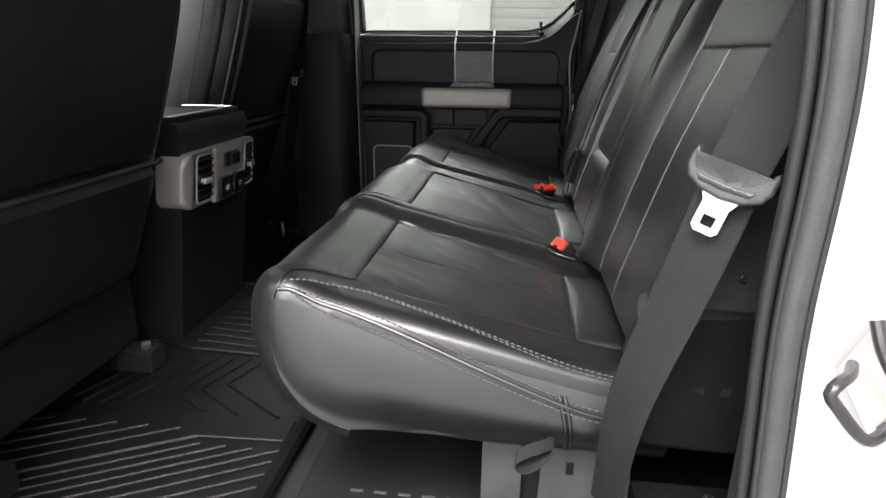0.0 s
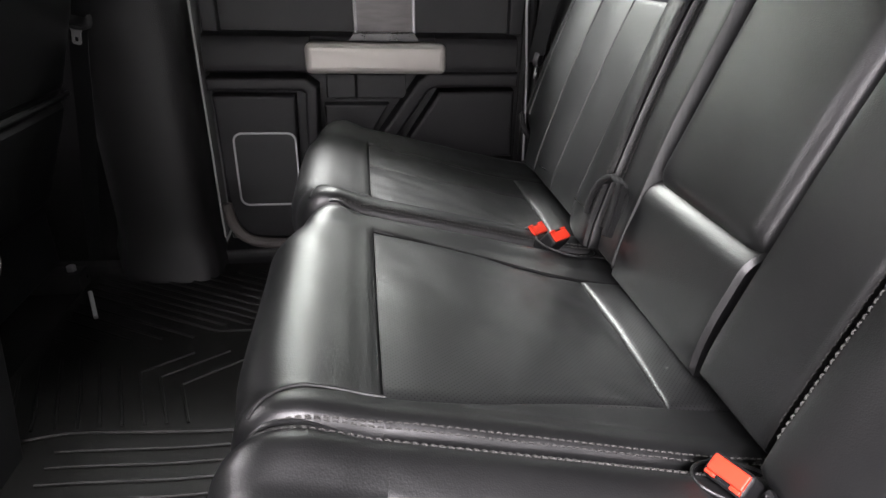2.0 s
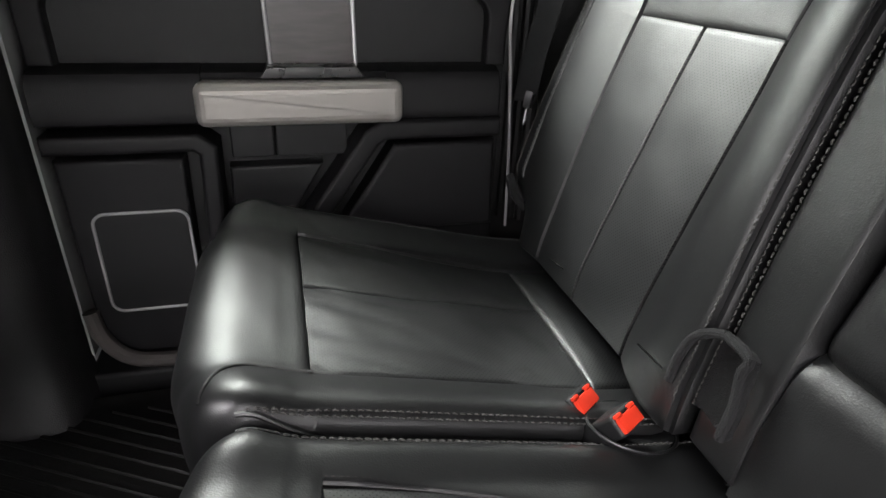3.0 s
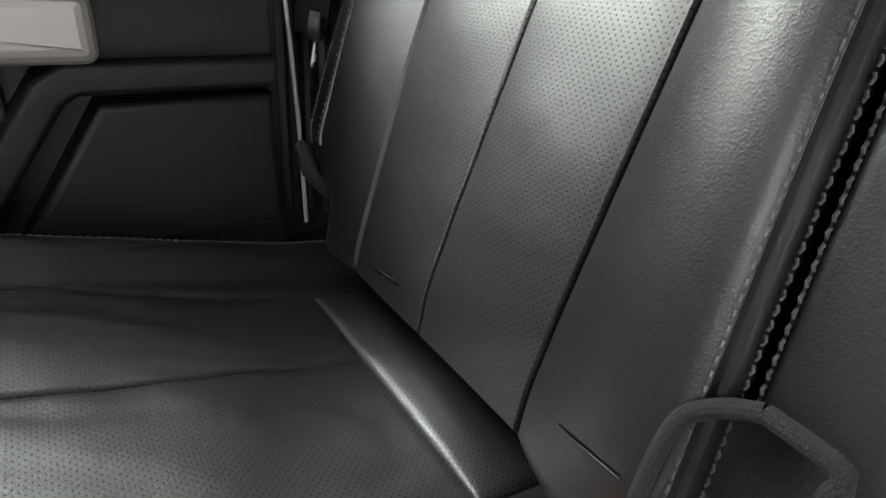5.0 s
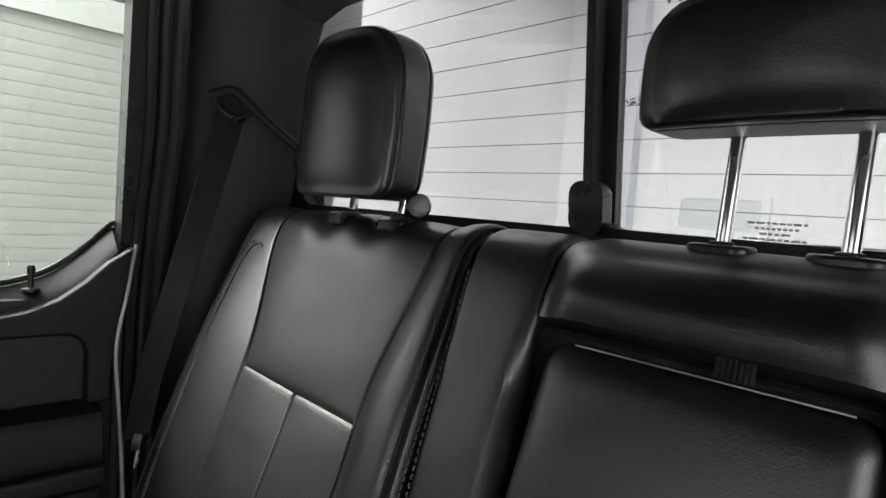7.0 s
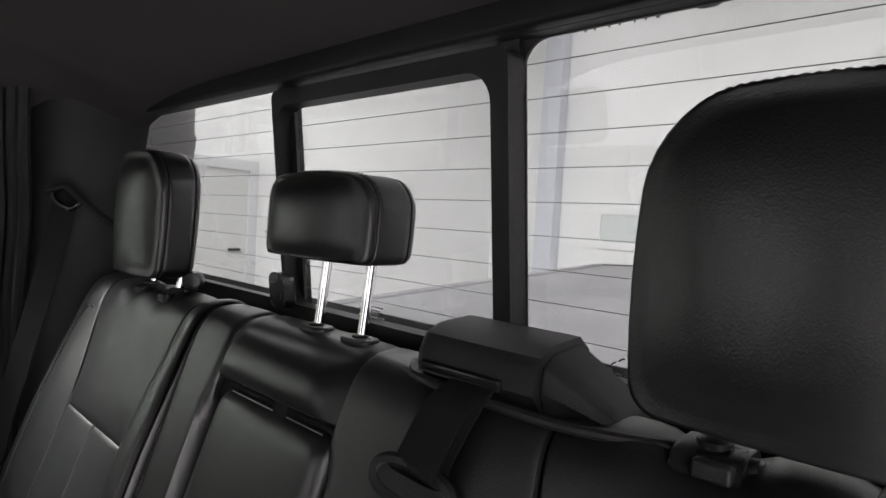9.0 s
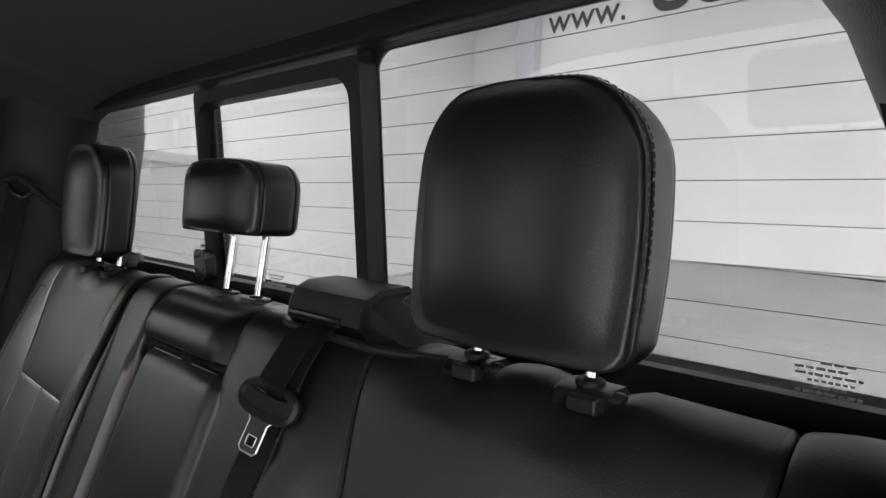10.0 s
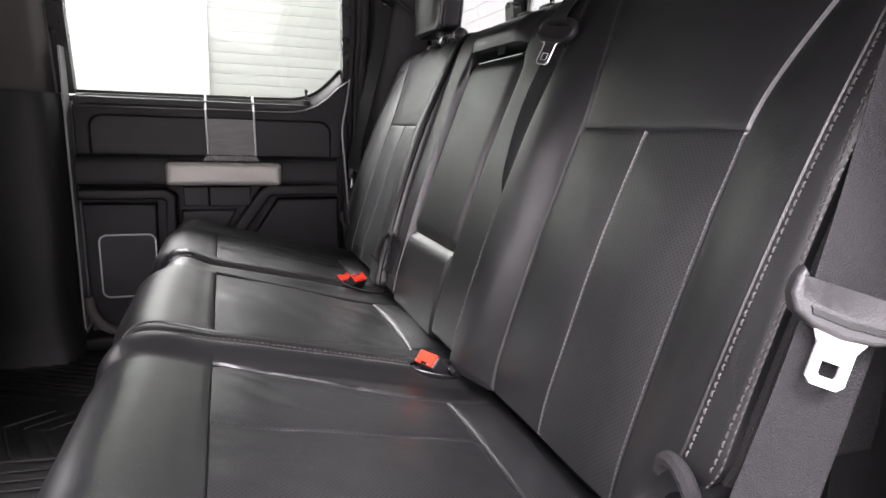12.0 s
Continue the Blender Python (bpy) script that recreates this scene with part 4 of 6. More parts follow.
HEM_BROAD = ((-0.358, 0.97), (-0.378, 0.84), (-0.398, 0.72), (-0.416, 0.58), (-0.430, 0.44), (-0.440, 0.30), (-0.448, 0.17), (-0.458, 0.06), (-0.472, 0.012))
HEM_NARROW = ((-0.358, 0.98), (-0.378, 0.98), (-0.398, 0.98), (-0.416, 0.97), (-0.432, 0.93), (-0.446, 0.84), (-0.458, 0.70), (-0.470, 0.52), (-0.480, 0.34))


def cushion(seat, y0, y1, a, b, label, split=None, bolster=0.018, lift=0.0, narrow=(0.0, 0.0), rows=False, bite=-0.055, corners=(0.06, 0.06)):
    """One seat cushion: nose, insert, rear strip, two bolsters and its side faces. a, b: the insert's seams."""
    ob = part("cushion", block(-0.39, 0.05, y0 + 0.016, y1 - 0.016, 0.240, 0.31, 0.004), PLASTIC, seat, label)
    place = lambda s, y, w=0.0012: cushion_place(s, y, y0, y1, bolster, (a, b), lift, wrinkle=w, corners=corners)
    s_bite = line_at(CUSHION_LINE, 0, bite, 0.4)
    seam_a = lambda s: a + narrow[0] * smoothstep(S_NOSE, s_bite, s)
    seam_b = lambda s: b - narrow[1] * smoothstep(S_NOSE, s_bite, s)
    up = (-0.3, (y0 + y1) / 2, 2.0)
    mix = lambda p, q, t: p + (q - p) * t
    def nose(u, v):
        """The nose panel rolls down into the seam before the insert."""
        s, y = mix(S_UNDER, S_NOSE, u), mix(y0, y1, v)
        k = max(0.0, 1 - (S_NOSE - s) / 0.016) * smoothstep(a - 0.012, a + 0.006, y) * (1 - smoothstep(b - 0.006, b + 0.012, y))
        return place(s, y) - on_line(CUSHION_LINE, s)[1] * 0.0048 * (1 - math.sqrt(1 - k * k))
    part("nose", pad(nose, us=[1 - (1 - i / 49) ** 1.5 for i in range(50)], nv=44, tuck=0.0, rad=0.007, thick=0.012, edges=(0, 0, 0, 0), toward=(-1.5, (y0 + y1) / 2, 1.6)), LEATHER, ob)
    cuts = [seam_a] + ([lambda s: split] if split is not None else []) + [seam_b]
    for lo, hi in zip(cuts, cuts[1:]):
        part("insert", pad(lambda u, v: (lambda s: place(s, mix(lo(s), hi(s), v), 0.0030) - Vector((0, 0, 0.0020)))(mix(S_NOSE, s_bite, u)), 44, 26, 0.0016, 0.0040, 0.012, edges=(0, 0.6, 0.8, 0.8), toward=up, crown=0.004), LEATHER_FLAT, ob, "perforated leather insert")
    part("rear_strip", pad(lambda u, v: (lambda s: place(s, mix(seam_a(s), seam_b(s), v)))(mix(s_bite, S_END, u)), 26, 30, 0.0030, 0.010, 0.012, edges=(0.6, 1, 0.5, 0.5), toward=up, crown=0.010), LEATHER_FLAT, ob, "perforated leather rear strip")
    part("bolster", pad(lambda u, v: (lambda s: place(s, mix(y0, seam_a(s), v)))(mix(S_NOSE, S_END, u)), 44, 18, 0.0026, 0.005, 0.012, edges=(0, 1, 0, 1), toward=up), LEATHER, ob)
    part("bolster", pad(lambda u, v: (lambda s: place(s, mix(seam_b(s), y1, v)))(mix(S_NOSE, S_END, u)), 44, 18, 0.0026, 0.005, 0.012, edges=(0, 1, 1, 0), toward=up), LEATHER, ob)
    # side faces, stitched along the top edge
    for y, sign in ((y0, -1), (y1, 1)):
        heel = place(S_UNDER, y, 0.0)
        def face(u, v):
            """From the front of the nose back: the top edge above, the nose's underside and the pan's rim below."""
            top, k = place(mix(S_FRONT, S_END, u), y, 0.0), 0.24
            if u < k:
                low = place(mix(S_FRONT, S_UNDER, u / k), y, 0.0)
            else:
                low = Vector((mix(heel.x, 0.05, (u - k) / (1 - k)), y, heel.z - 0.012 * smoothstep(k, 0.6, u)))
            q = top.lerp(low, v)
            q.y = y + sign * (0.016 * math.sin(math.pi * min(1, v * 1.1)) * smoothstep(0.0, 0.30, u) - 0.018 * v ** 3 * smoothstep(k * 0.7, k + 0.2, u))
            return q
        part("side_panel", pad(face, 64, 18, 0.0, 0.006, 0.010, edges=(0, 0, 0, 0), toward=(-0.25, y + sign, 0.25)), LEATHER, ob)
        s_seam = line_at(CUSHION_LINE, 0, -0.084, 0.5)
        seam = [face((s_seam - S_FRONT) / (S_END - S_FRONT) - 0.025 * (k / 11) ** 2, 0.10 + 0.88 * k / 11) + Vector((0, sign * 0.001, 0)) for k in range(12)]
        for dx in (-0.003, 0.003):
            part("side_seam", tube([q + Vector((dx, 0, 0)) for q in seam], 0.0028, 8), LEATHER, ob)
        # stitched rows along the edge, as (inset in front, inset behind, drop down the side)
        broad = rows and y == y0
        lines = ((0.056, 0.010, 0.0, 0.0), (0.0605, 0.0145, 0.0, 0.0), (0.0115, 0.0, 0.0, 0.015), (0.0035, 0.0, 0.007, 0.027)) if broad else ((0.0070, 0.0070, 0.0, 0.0), (0.0115, 0.0115, 0.0, 0.0))
        fan = lambda s: smoothstep(S_NOSE * 0.72, S_NOSE * 1.12, s)
        side_list = [mix(S_NOSE * (0.62 if corners[sign > 0] < 0.04 else 0.78), S_END - 0.01, i / 40) for i in range(41)]
        def edge_point(s, first, last, fall, drop):
            k = smoothstep(S_NOSE, s_bite, s) ** 0.8
            inset, down = mix(0.004, mix(first, last, k), fan(s)), mix(fall, drop, k) * fan(s)
            out = Vector((0, sign * (0.0175 * math.sin(math.pi * min(0.5, 1.1 * down / 0.100)) + 0.0016 * smoothstep(0.0, 0.004, down)), -down))
            return place(s, y - sign * inset, 0.0) + out + on_line(CUSHION_LINE, s)[1] * 0.0006
        for first, last, fall, drop in lines:
            row = [edge_point(s, first, last, fall, drop) for s in side_list]
            part("stitching", stitches(row, Vector((0.1, sign * (0.3 if drop == 0 else 1.2), 1))), THREAD, ob, "pale edge stitching")
        run = (0.0075, 0.0, 0.003, 0.021) if broad else (0.0, 0.0, 0.006, 0.006)
        part("piping", tube([edge_point(s, *run) for s in side_list], 0.0026, 8), LEATHER, ob)
    for y, seam, sign in ((y0, a, 1),):
        wide_part = abs(seam - y)
        hem = [place(line_at(CUSHION_LINE, 0, x, 0.33), y + sign * wide_part * k, 0.0) + Vector((0, 0, 0.0006)) for x, k in (HEM_BROAD if rows else HEM_NARROW)]
        part("nose_hem", tube(curve_points(hem, 40), 0.0019, 8), LEATHER, ob, "rolled hem of the nose panel")
    for y in (seam_a, seam_b):
        row = [place(mix(S_NOSE, s_bite, i / 40), y(mix(S_NOSE, s_bite, i / 40)) + (0.006 if y is seam_b else -0.006), 0.0) - Vector((0, 0, 0.001)) for i in range(41)]
        part("stitching", stitches(row, Vector((0, 0, 1)), 0.004, 0.002, 0.0006), DARK_THREAD, ob, "dark seam stitching")
    return ob


CUSHIONS = dict(driver=(-0.738, -0.258, -0.624, -0.318), middle=(-0.250, 0.216, -0.205, 0.161), far=(0.224, 0.706, 0.304, 0.628))


def back_place(s, y, y0, y1, seams=None, bolster=0.0, edge=0.012, wrinkle=0.0, lift=0.0):
    p, n = on_line(BACK_LINE, s)
    d = min(y - y0, y1 - y)
    h = lift
    if seams:
        a, b = seams
        if y < a:
            h += bolster * math.sin(math.pi * 0.68 * min(1, (a - y) / max(a - y0, 1e-6)) ** 0.95)
        elif y > b:
            h += bolster * math.sin(math.pi * 0.68 * min(1, (y - b) / max(y1 - b, 1e-6)) ** 0.95)
    if d < edge:
        k = 1 - max(d, 0) / edge
        h -= edge * 0.8 * (1 - math.sqrt(max(0.0, 1 - k * k)))
    if wrinkle:
        h += wrinkle * (noise.noise(Vector((p.z * 8, y * 7, 2.3))) + 0.4 * noise.noise(Vector((p.z * 21, y * 17, 7.1))))
    q = p + n * h
    return Vector((q.x, y, q.z))


Z_SPLIT = line_at(BACK_LINE, 2, 0.716)
Z_LOW = 0.035
Z_CREST = line_at(BACK_LINE, 0, 0.235)
Z_TOP = 0.93


def outer_back(seat, y_door, y_in, seam_door, seam_in, label, slant=0.0, draw=0.0, guides=(9.0, 9.0)):
    """A seat back beside a door. The upper panel's seams flare towards the shoulders."""
    sgn = 1 if y_door > y_in else -1
    y0, y1 = min(y_door, y_in), max(y_door, y_in)
    ob = part("backrest", block(0.17, 0.30, y0 + 0.03, y1 - 0.03, 0.35, 0.86, 0.02), CARPET, seat, label)
    flare = lambda s: smoothstep(Z_SPLIT, Z_CREST * 0.96, s)
    line_door = lambda s: seam_door + sgn * 0.062 * flare(s)
    waist = lambda s: sgn * draw * (1 - smoothstep(0.0, Z_SPLIT, s))
    line_in = lambda s: seam_in - sgn * 0.038 * flare(s) + waist(s)
    def place(s, y, w=0.0012):
        a, b = sorted((line_door(s), line_in(s)))
        swell = 0.013 if sgn > 0 and y > b else 0.026
        q = back_place(s, y, y0, y1, (a, b), swell * (1 - 0.72 * smoothstep(Z_SPLIT * 0.9, Z_CREST, s)), wrinkle=w)
        q.y += slant * (q.z - 0.65) * (y - y_door) / (y_in - y_door)
        # the door side draws in behind the cushion towards its foot
        low = (1 - smoothstep(0.37, 0.47, q.z)) * (1 - smoothstep(0.0, 0.11, abs(y - y_door)))
        q.y -= sgn * 0.062 * low
        q.x += 0.03 * low
        # hollows round the head restraint sleeves
        near = min(abs(y - g) for g in guides)
        q.z -= 0.009 * (1 - smoothstep(0.016, 0.046, near)) * smoothstep(0.885, 0.925, q.z) * (1 - smoothstep(0.27, 0.29, q.x))
        return q
    mix = lambda p, q, t: p + (q - p) * t
    front = (-1.0, (y0 + y1) / 2, 1.2)
    mid = (seam_door + seam_in) / 2 - sgn * 0.006
    line_mid = lambda s: mid + 0.9 * waist(s)
    for a, b, sides in ((lambda s: seam_door, line_mid, (0.6, 0.25)), (line_mid, line_in, (0.25, 0.6))):
        part("insert", pad(lambda u, v: (lambda s: place(s, mix(a(s), b(s), v), 0.0022))(mix(Z_LOW, Z_SPLIT + 0.010, u)), 48, 22, 0.0050, 0.004, 0.012, edges=(1, 3) + sides, toward=front, crown=0.004), LEATHER_UP, ob, "perforated leather insert")
    part("upper_panel", pad(lambda u, v: (lambda s: place(s, mix(line_door(s), line_in(s), v), 0.002))(mix(Z_SPLIT, Z_TOP, u)), 50, 36, 0.0050, 0.010, 0.012, edges=(1.2, 1, 0.7, 0.7), toward=front, crown=0.007), LEATHER, ob)
    part("bolster", pad(lambda u, v: (lambda s: place(s, mix(y_door - sgn * 0.002, line_door(s), v)))(mix(Z_LOW, Z_TOP, u)), 60, 18, 0.004, 0.006, 0.012, toward=front), LEATHER, ob)
    part("bolster", pad(lambda u, v: (lambda s: place(s, mix(line_in(s), y_in + sgn * 0.002, v)))(mix(Z_LOW, Z_TOP, u)), 60, 18, 0.004, 0.006, 0.012, toward=front), LEATHER, ob)
    for y, out in ((y_door, sgn), (y_in, -sgn)):
        def face(u, v):
            s = mix(line_at(BACK_LINE, 2, 0.425) if y == y_door else Z_LOW, Z_CREST, u)
            q = place(s, y, 0.0)
            return Vector((q.x + 0.075 * v + 0.03 * v * (1 - u), q.y + out * (0.003 - 0.012 * v), q.z - 0.02 * v))
        part("side_panel", pad(face, 50, 10, 0.004, 0.008, 0.008, toward=(0.1, y + out, 0.6)), CARPET if y == y_door else LEATHER, ob)
        s_list = [mix(Z_LOW + 0.05, Z_CREST - 0.08, i / 40) for i in range(41)]
        row = [place(s, y - out * 0.006, 0.0) + on_line(BACK_LINE, s)[1] * 0.0006 for s in s_list]
        part("stitching", stitches(row, Vector((-1, out * 0.5, 0.4))), THREAD, ob, "pale edge stitching")
        if y == y_in:
            row = [place(s, y, 0.0) + Vector((0.006, out * 0.0032, -0.0016)) for s in s_list]
            part("stitching", stitches(row, Vector((-0.2, out, 0.1))), THREAD, ob, "pale edge stitching")
    # curved double row of stitching on the door side bolster
    s0, s1, s2, s3 = (line_at(BACK_LINE, 2, z) for z in (0.876, 0.872, 0.80, 0.45))
    bend = curve_points([(s0, y_door - sgn * 0.072, 0), (line_at(BACK_LINE, 2, 0.880), y_door - sgn * 0.056, 0), (line_at(BACK_LINE, 2, 0.868), y_door - sgn * 0.040, 0), (line_at(BACK_LINE, 2, 0.835), y_door - sgn * 0.031, 0), (line_at(BACK_LINE, 2, 0.76), y_door - sgn * 0.029, 0), (line_at(BACK_LINE, 2, 0.62), y_door - sgn * 0.034, 0), (s3, y_door - sgn * 0.040, 0)], 60)
    for near, far in ((0.004, 0.004), (0.013, 0.028)):
        row = [place(p.x, p.y + sgn * (near + (far - near) * smoothstep(10, 45, i)), 0.0) + on_line(BACK_LINE, p.x)[1] * 0.0006 for i, p in enumerate(bend)]
        part("stitching", stitches(row, Vector((-1, 0, 0.4))), THREAD, ob, "pale double stitching")
    part("piping", tube([place(p.x, p.y - sgn * 0.001, 0.0) - on_line(BACK_LINE, p.x)[1] * 0.0006 for p in bend], 0.0026, 8), LEATHER, ob)
    y = y_door - sgn * 0.040
    curl = curve_points([(0.016, y - 0.022, 0.405), (-0.002, y - 0.024, 0.428), (-0.004, y - 0.012, 0.446), (0.0, y + 0.006, 0.450), (0.004, y + 0.022, 0.440), (0.014, y + 0.028, 0.410)], 24)
    part("strap_surround", tube(curl, 0.0075, 8), CARPET, ob, "stitched cloth belt opening")
    return ob


def middle_back(seat, y0, y1, slant=0.0):
    """The middle seat back: side rolls, a top roll and a folded armrest in its hollow."""
    ob = part("backrest", block(0.18, 0.30, y0 + 0.03, y1 - 0.03, 0.35, 0.86, 0.02), CARPET, seat, "narrow leather back with padded top roll")
    mix = lambda p, q, t: p + (q - p) * t
    front = (-1.0, (y0 + y1) / 2, 1.2)
    a, b = y0 + 0.150, y1 - 0.092
    def place(s, y, w=0.001):
        q = back_place(s, y, y0, y1, None, 0, 0.012, w, 0.004)
        q.y += slant * (q.z - 0.65) * max(0.0, (y - (a + b) / 2) / (y1 - (a + b) / 2))
        return q
    s_roll = line_at(BACK_LINE, 2, 0.850)
    for lo, hi in ((y0, a), (b, y1)):
        def side(u, v):
            s = mix(Z_LOW, Z_TOP, u)
            y = mix(lo + 0.002, hi - 0.002, v)
            q = place(s, y)
            inner = v if hi == a else 1 - v
            k = smoothstep(0.80, 1.0, inner) * (1 - smoothstep(s_roll - 0.08, s_roll + 0.02, s))
            return q + Vector((0.05 * k * k, 0, -0.012 * k))
        part("side_roll", pad(side, 56, 20, 0.007, 0.012, 0.012, toward=front), LEATHER, ob)
    def roll(u, v):
        s = mix(s_roll, Z_TOP, u)
        y = mix(a - 0.014, b + 0.014, v)
        p, n = on_line(BACK_LINE, s)
        swell = 0.018 * math.sin(math.pi * min(1, u * 2.2)) if u < 0.4545 else 0
        swell *= smoothstep(0.0, 0.16, v) * smoothstep(0.0, 0.16, 1 - v)
        swell -= 0.004 * (1 - smoothstep(0.0, 0.1, min(v, 1 - v)))
        q = p + n * (0.004 + swell)
        dip = 0.035 * (1 - smoothstep(0.0, 0.10, u))
        return Vector((q.x + dip, y, q.z - 0.0 * dip))
    part("top_roll", pad(roll, 40, 40, 0.006, 0.010, 0.012, edges=(1, 0, 0, 0), toward=front), LEATHER, ob, "padded top roll")
    # Black sheet closes the recess; the shade round the armrest is its colour.
    part("hollow", pad(lambda u, v: Vector((0.075 + 0.37 * 0.45 * u, mix(a - 0.03, b + 0.03, v), 0.45 + 0.45 * u)), 8, 8, 0.0, 0.01, 0.01, toward=front), CARPET, ob, "dark sheet for the shade in the armrest hollow")
    step = curve_points([(0.004, 0, 0.335), (0.006, 0, 0.37), (0.014, 0, 0.410), (0.026, 0, 0.450), (0.034, 0, 0.474), (0.045, 0, 0.488), (0.062, 0, 0.497), (0.085, 0, 0.503), (0.115, 0, 0.505)], 40)
    def shelf(u, v):
        p = step[min(39, int(round(u * 39)))]
        return Vector((p.x, mix(a - 0.004, b + 0.004, v), p.z))
    part("lower_block", pad(shelf, us=[i / 39 for i in range(40)], nv=24, tuck=0.006, rad=0.010, thick=0.012, toward=front), LEATHER, ob, "smooth leather step below the armrest")
    for y, out in ((y0, -1), (y1, 1)):
        def face(u, v):
            s = mix(Z_LOW, Z_CREST, u)
            q = place(s, y, 0.0)
            return Vector((q.x + 0.09 * v, q.y + out * (0.002 - 0.01 * v), q.z - 0.02 * v))
        part("side_panel", pad(face, 40, 8, 0.004, 0.008, 0.008, toward=(0.1, y + out, 0.6)), LEATHER, ob)
        row = [place(mix(Z_LOW + 0.05, Z_CREST - 0.08, i / 40), y - out * 0.006, 0.0) + Vector((-0.0006, 0, 0.0003)) for i in range(41)]
        part("stitching", stitches(row, Vector((-1, out * 0.5, 0.4))), THREAD, ob, "pale edge stitching")

    # cloth hems of the belt opening towards the far seat
    # Dark patch behind the hems holds the shade of the opening.
    part("belt_opening_shade", pad(lambda u, v: Vector((0.004 + 0.020 * u, mix(0.150, 0.220, v), 0.395 + 0.075 * u - 0.02 * (2 * v - 1) ** 2)), 8, 8, 0.002, 0.004, 0.006, toward=front), CARPET, ob, "dark cloth patch for the shade in the belt opening")
    for points in ([(-0.006, 0.220, 0.405), (-0.003, 0.219, 0.432), (0.006, 0.217, 0.456), (0.012, 0.204, 0.470), (0.016, 0.188, 0.478)], [(0.016, 0.188, 0.478), (0.013, 0.154, 0.476), (0.009, 0.154, 0.462), (0.002, 0.145, 0.435), (-0.006, 0.142, 0.40)]):
        run = curve_points(points, 24)
        part("opening_hem", merge(ribbon(run, Vector((-0.93, 0, 0.36)), 0.014, 0.0018), tube([q + Vector((-0.0065, 0, 0.0025)) for q in run], 0.0048, 10)), CARPET, ob, "rolled cloth hem")

    rest = thing("folding_armrest", (0.1, (a + b) / 2, 0.48), "black leather folding armrest stowed upright in the seat back", "armrest")
    tilt = Matrix.Translation((0.0345, (a + b) / 2, 0.494)) @ Matrix.Rotation(radians(19.6), 4, "Y")
    half = (b - a) / 2 + 0.003
    def top_face(u, v):
        z, y = mix(0.0, 0.390, u), mix(-half, half, v)
        e = min(y + half, half - y)
        k = max(0.0, 1 - e / 0.028)
        x = 0.006 + 0.022 * (1 - math.sqrt(max(0, 1 - k * k)))
        k2 = max(0.0, 1 - (0.390 - z) / 0.035)
        x += 0.03 * (1 - math.sqrt(max(0, 1 - k2 * k2)))
        k3 = max(0.0, 1 - z / 0.03)
        x += 0.024 * (1 - math.sqrt(max(0, 1 - k3 * k3)))
        x -= 0.004 * math.sin(math.pi * u) * math.sin(math.pi * v)
        return tilt @ Vector((x, y, z))
    part("armrest_pad", pad(top_face, 44, 36, 0.0, 0.01, 0.03, toward=front), LEATHER, rest)
    part("armrest_body", moved(block(0.03, 0.08, -half + 0.004, half - 0.004, 0.004, 0.35, 0.01), tilt), LEATHER, rest)
    part("pull_strap", moved(ribbon([(0.020, -0.036, 0.424), (0.004, -0.036, 0.420), (-0.004, -0.036, 0.408), (0.0, -0.036, 0.384)], Vector((0, 1, 0)), 0.026, 0.0016), tilt), CARPET, rest, "black pull strap")
    part("latch_rod", moved(rod((0.012, -half + 0.02, 0.383), (0.013, half - 0.03, 0.383), 0.0009, 8), tilt), STEEL, rest, "thin metal latch rod")
    return ob


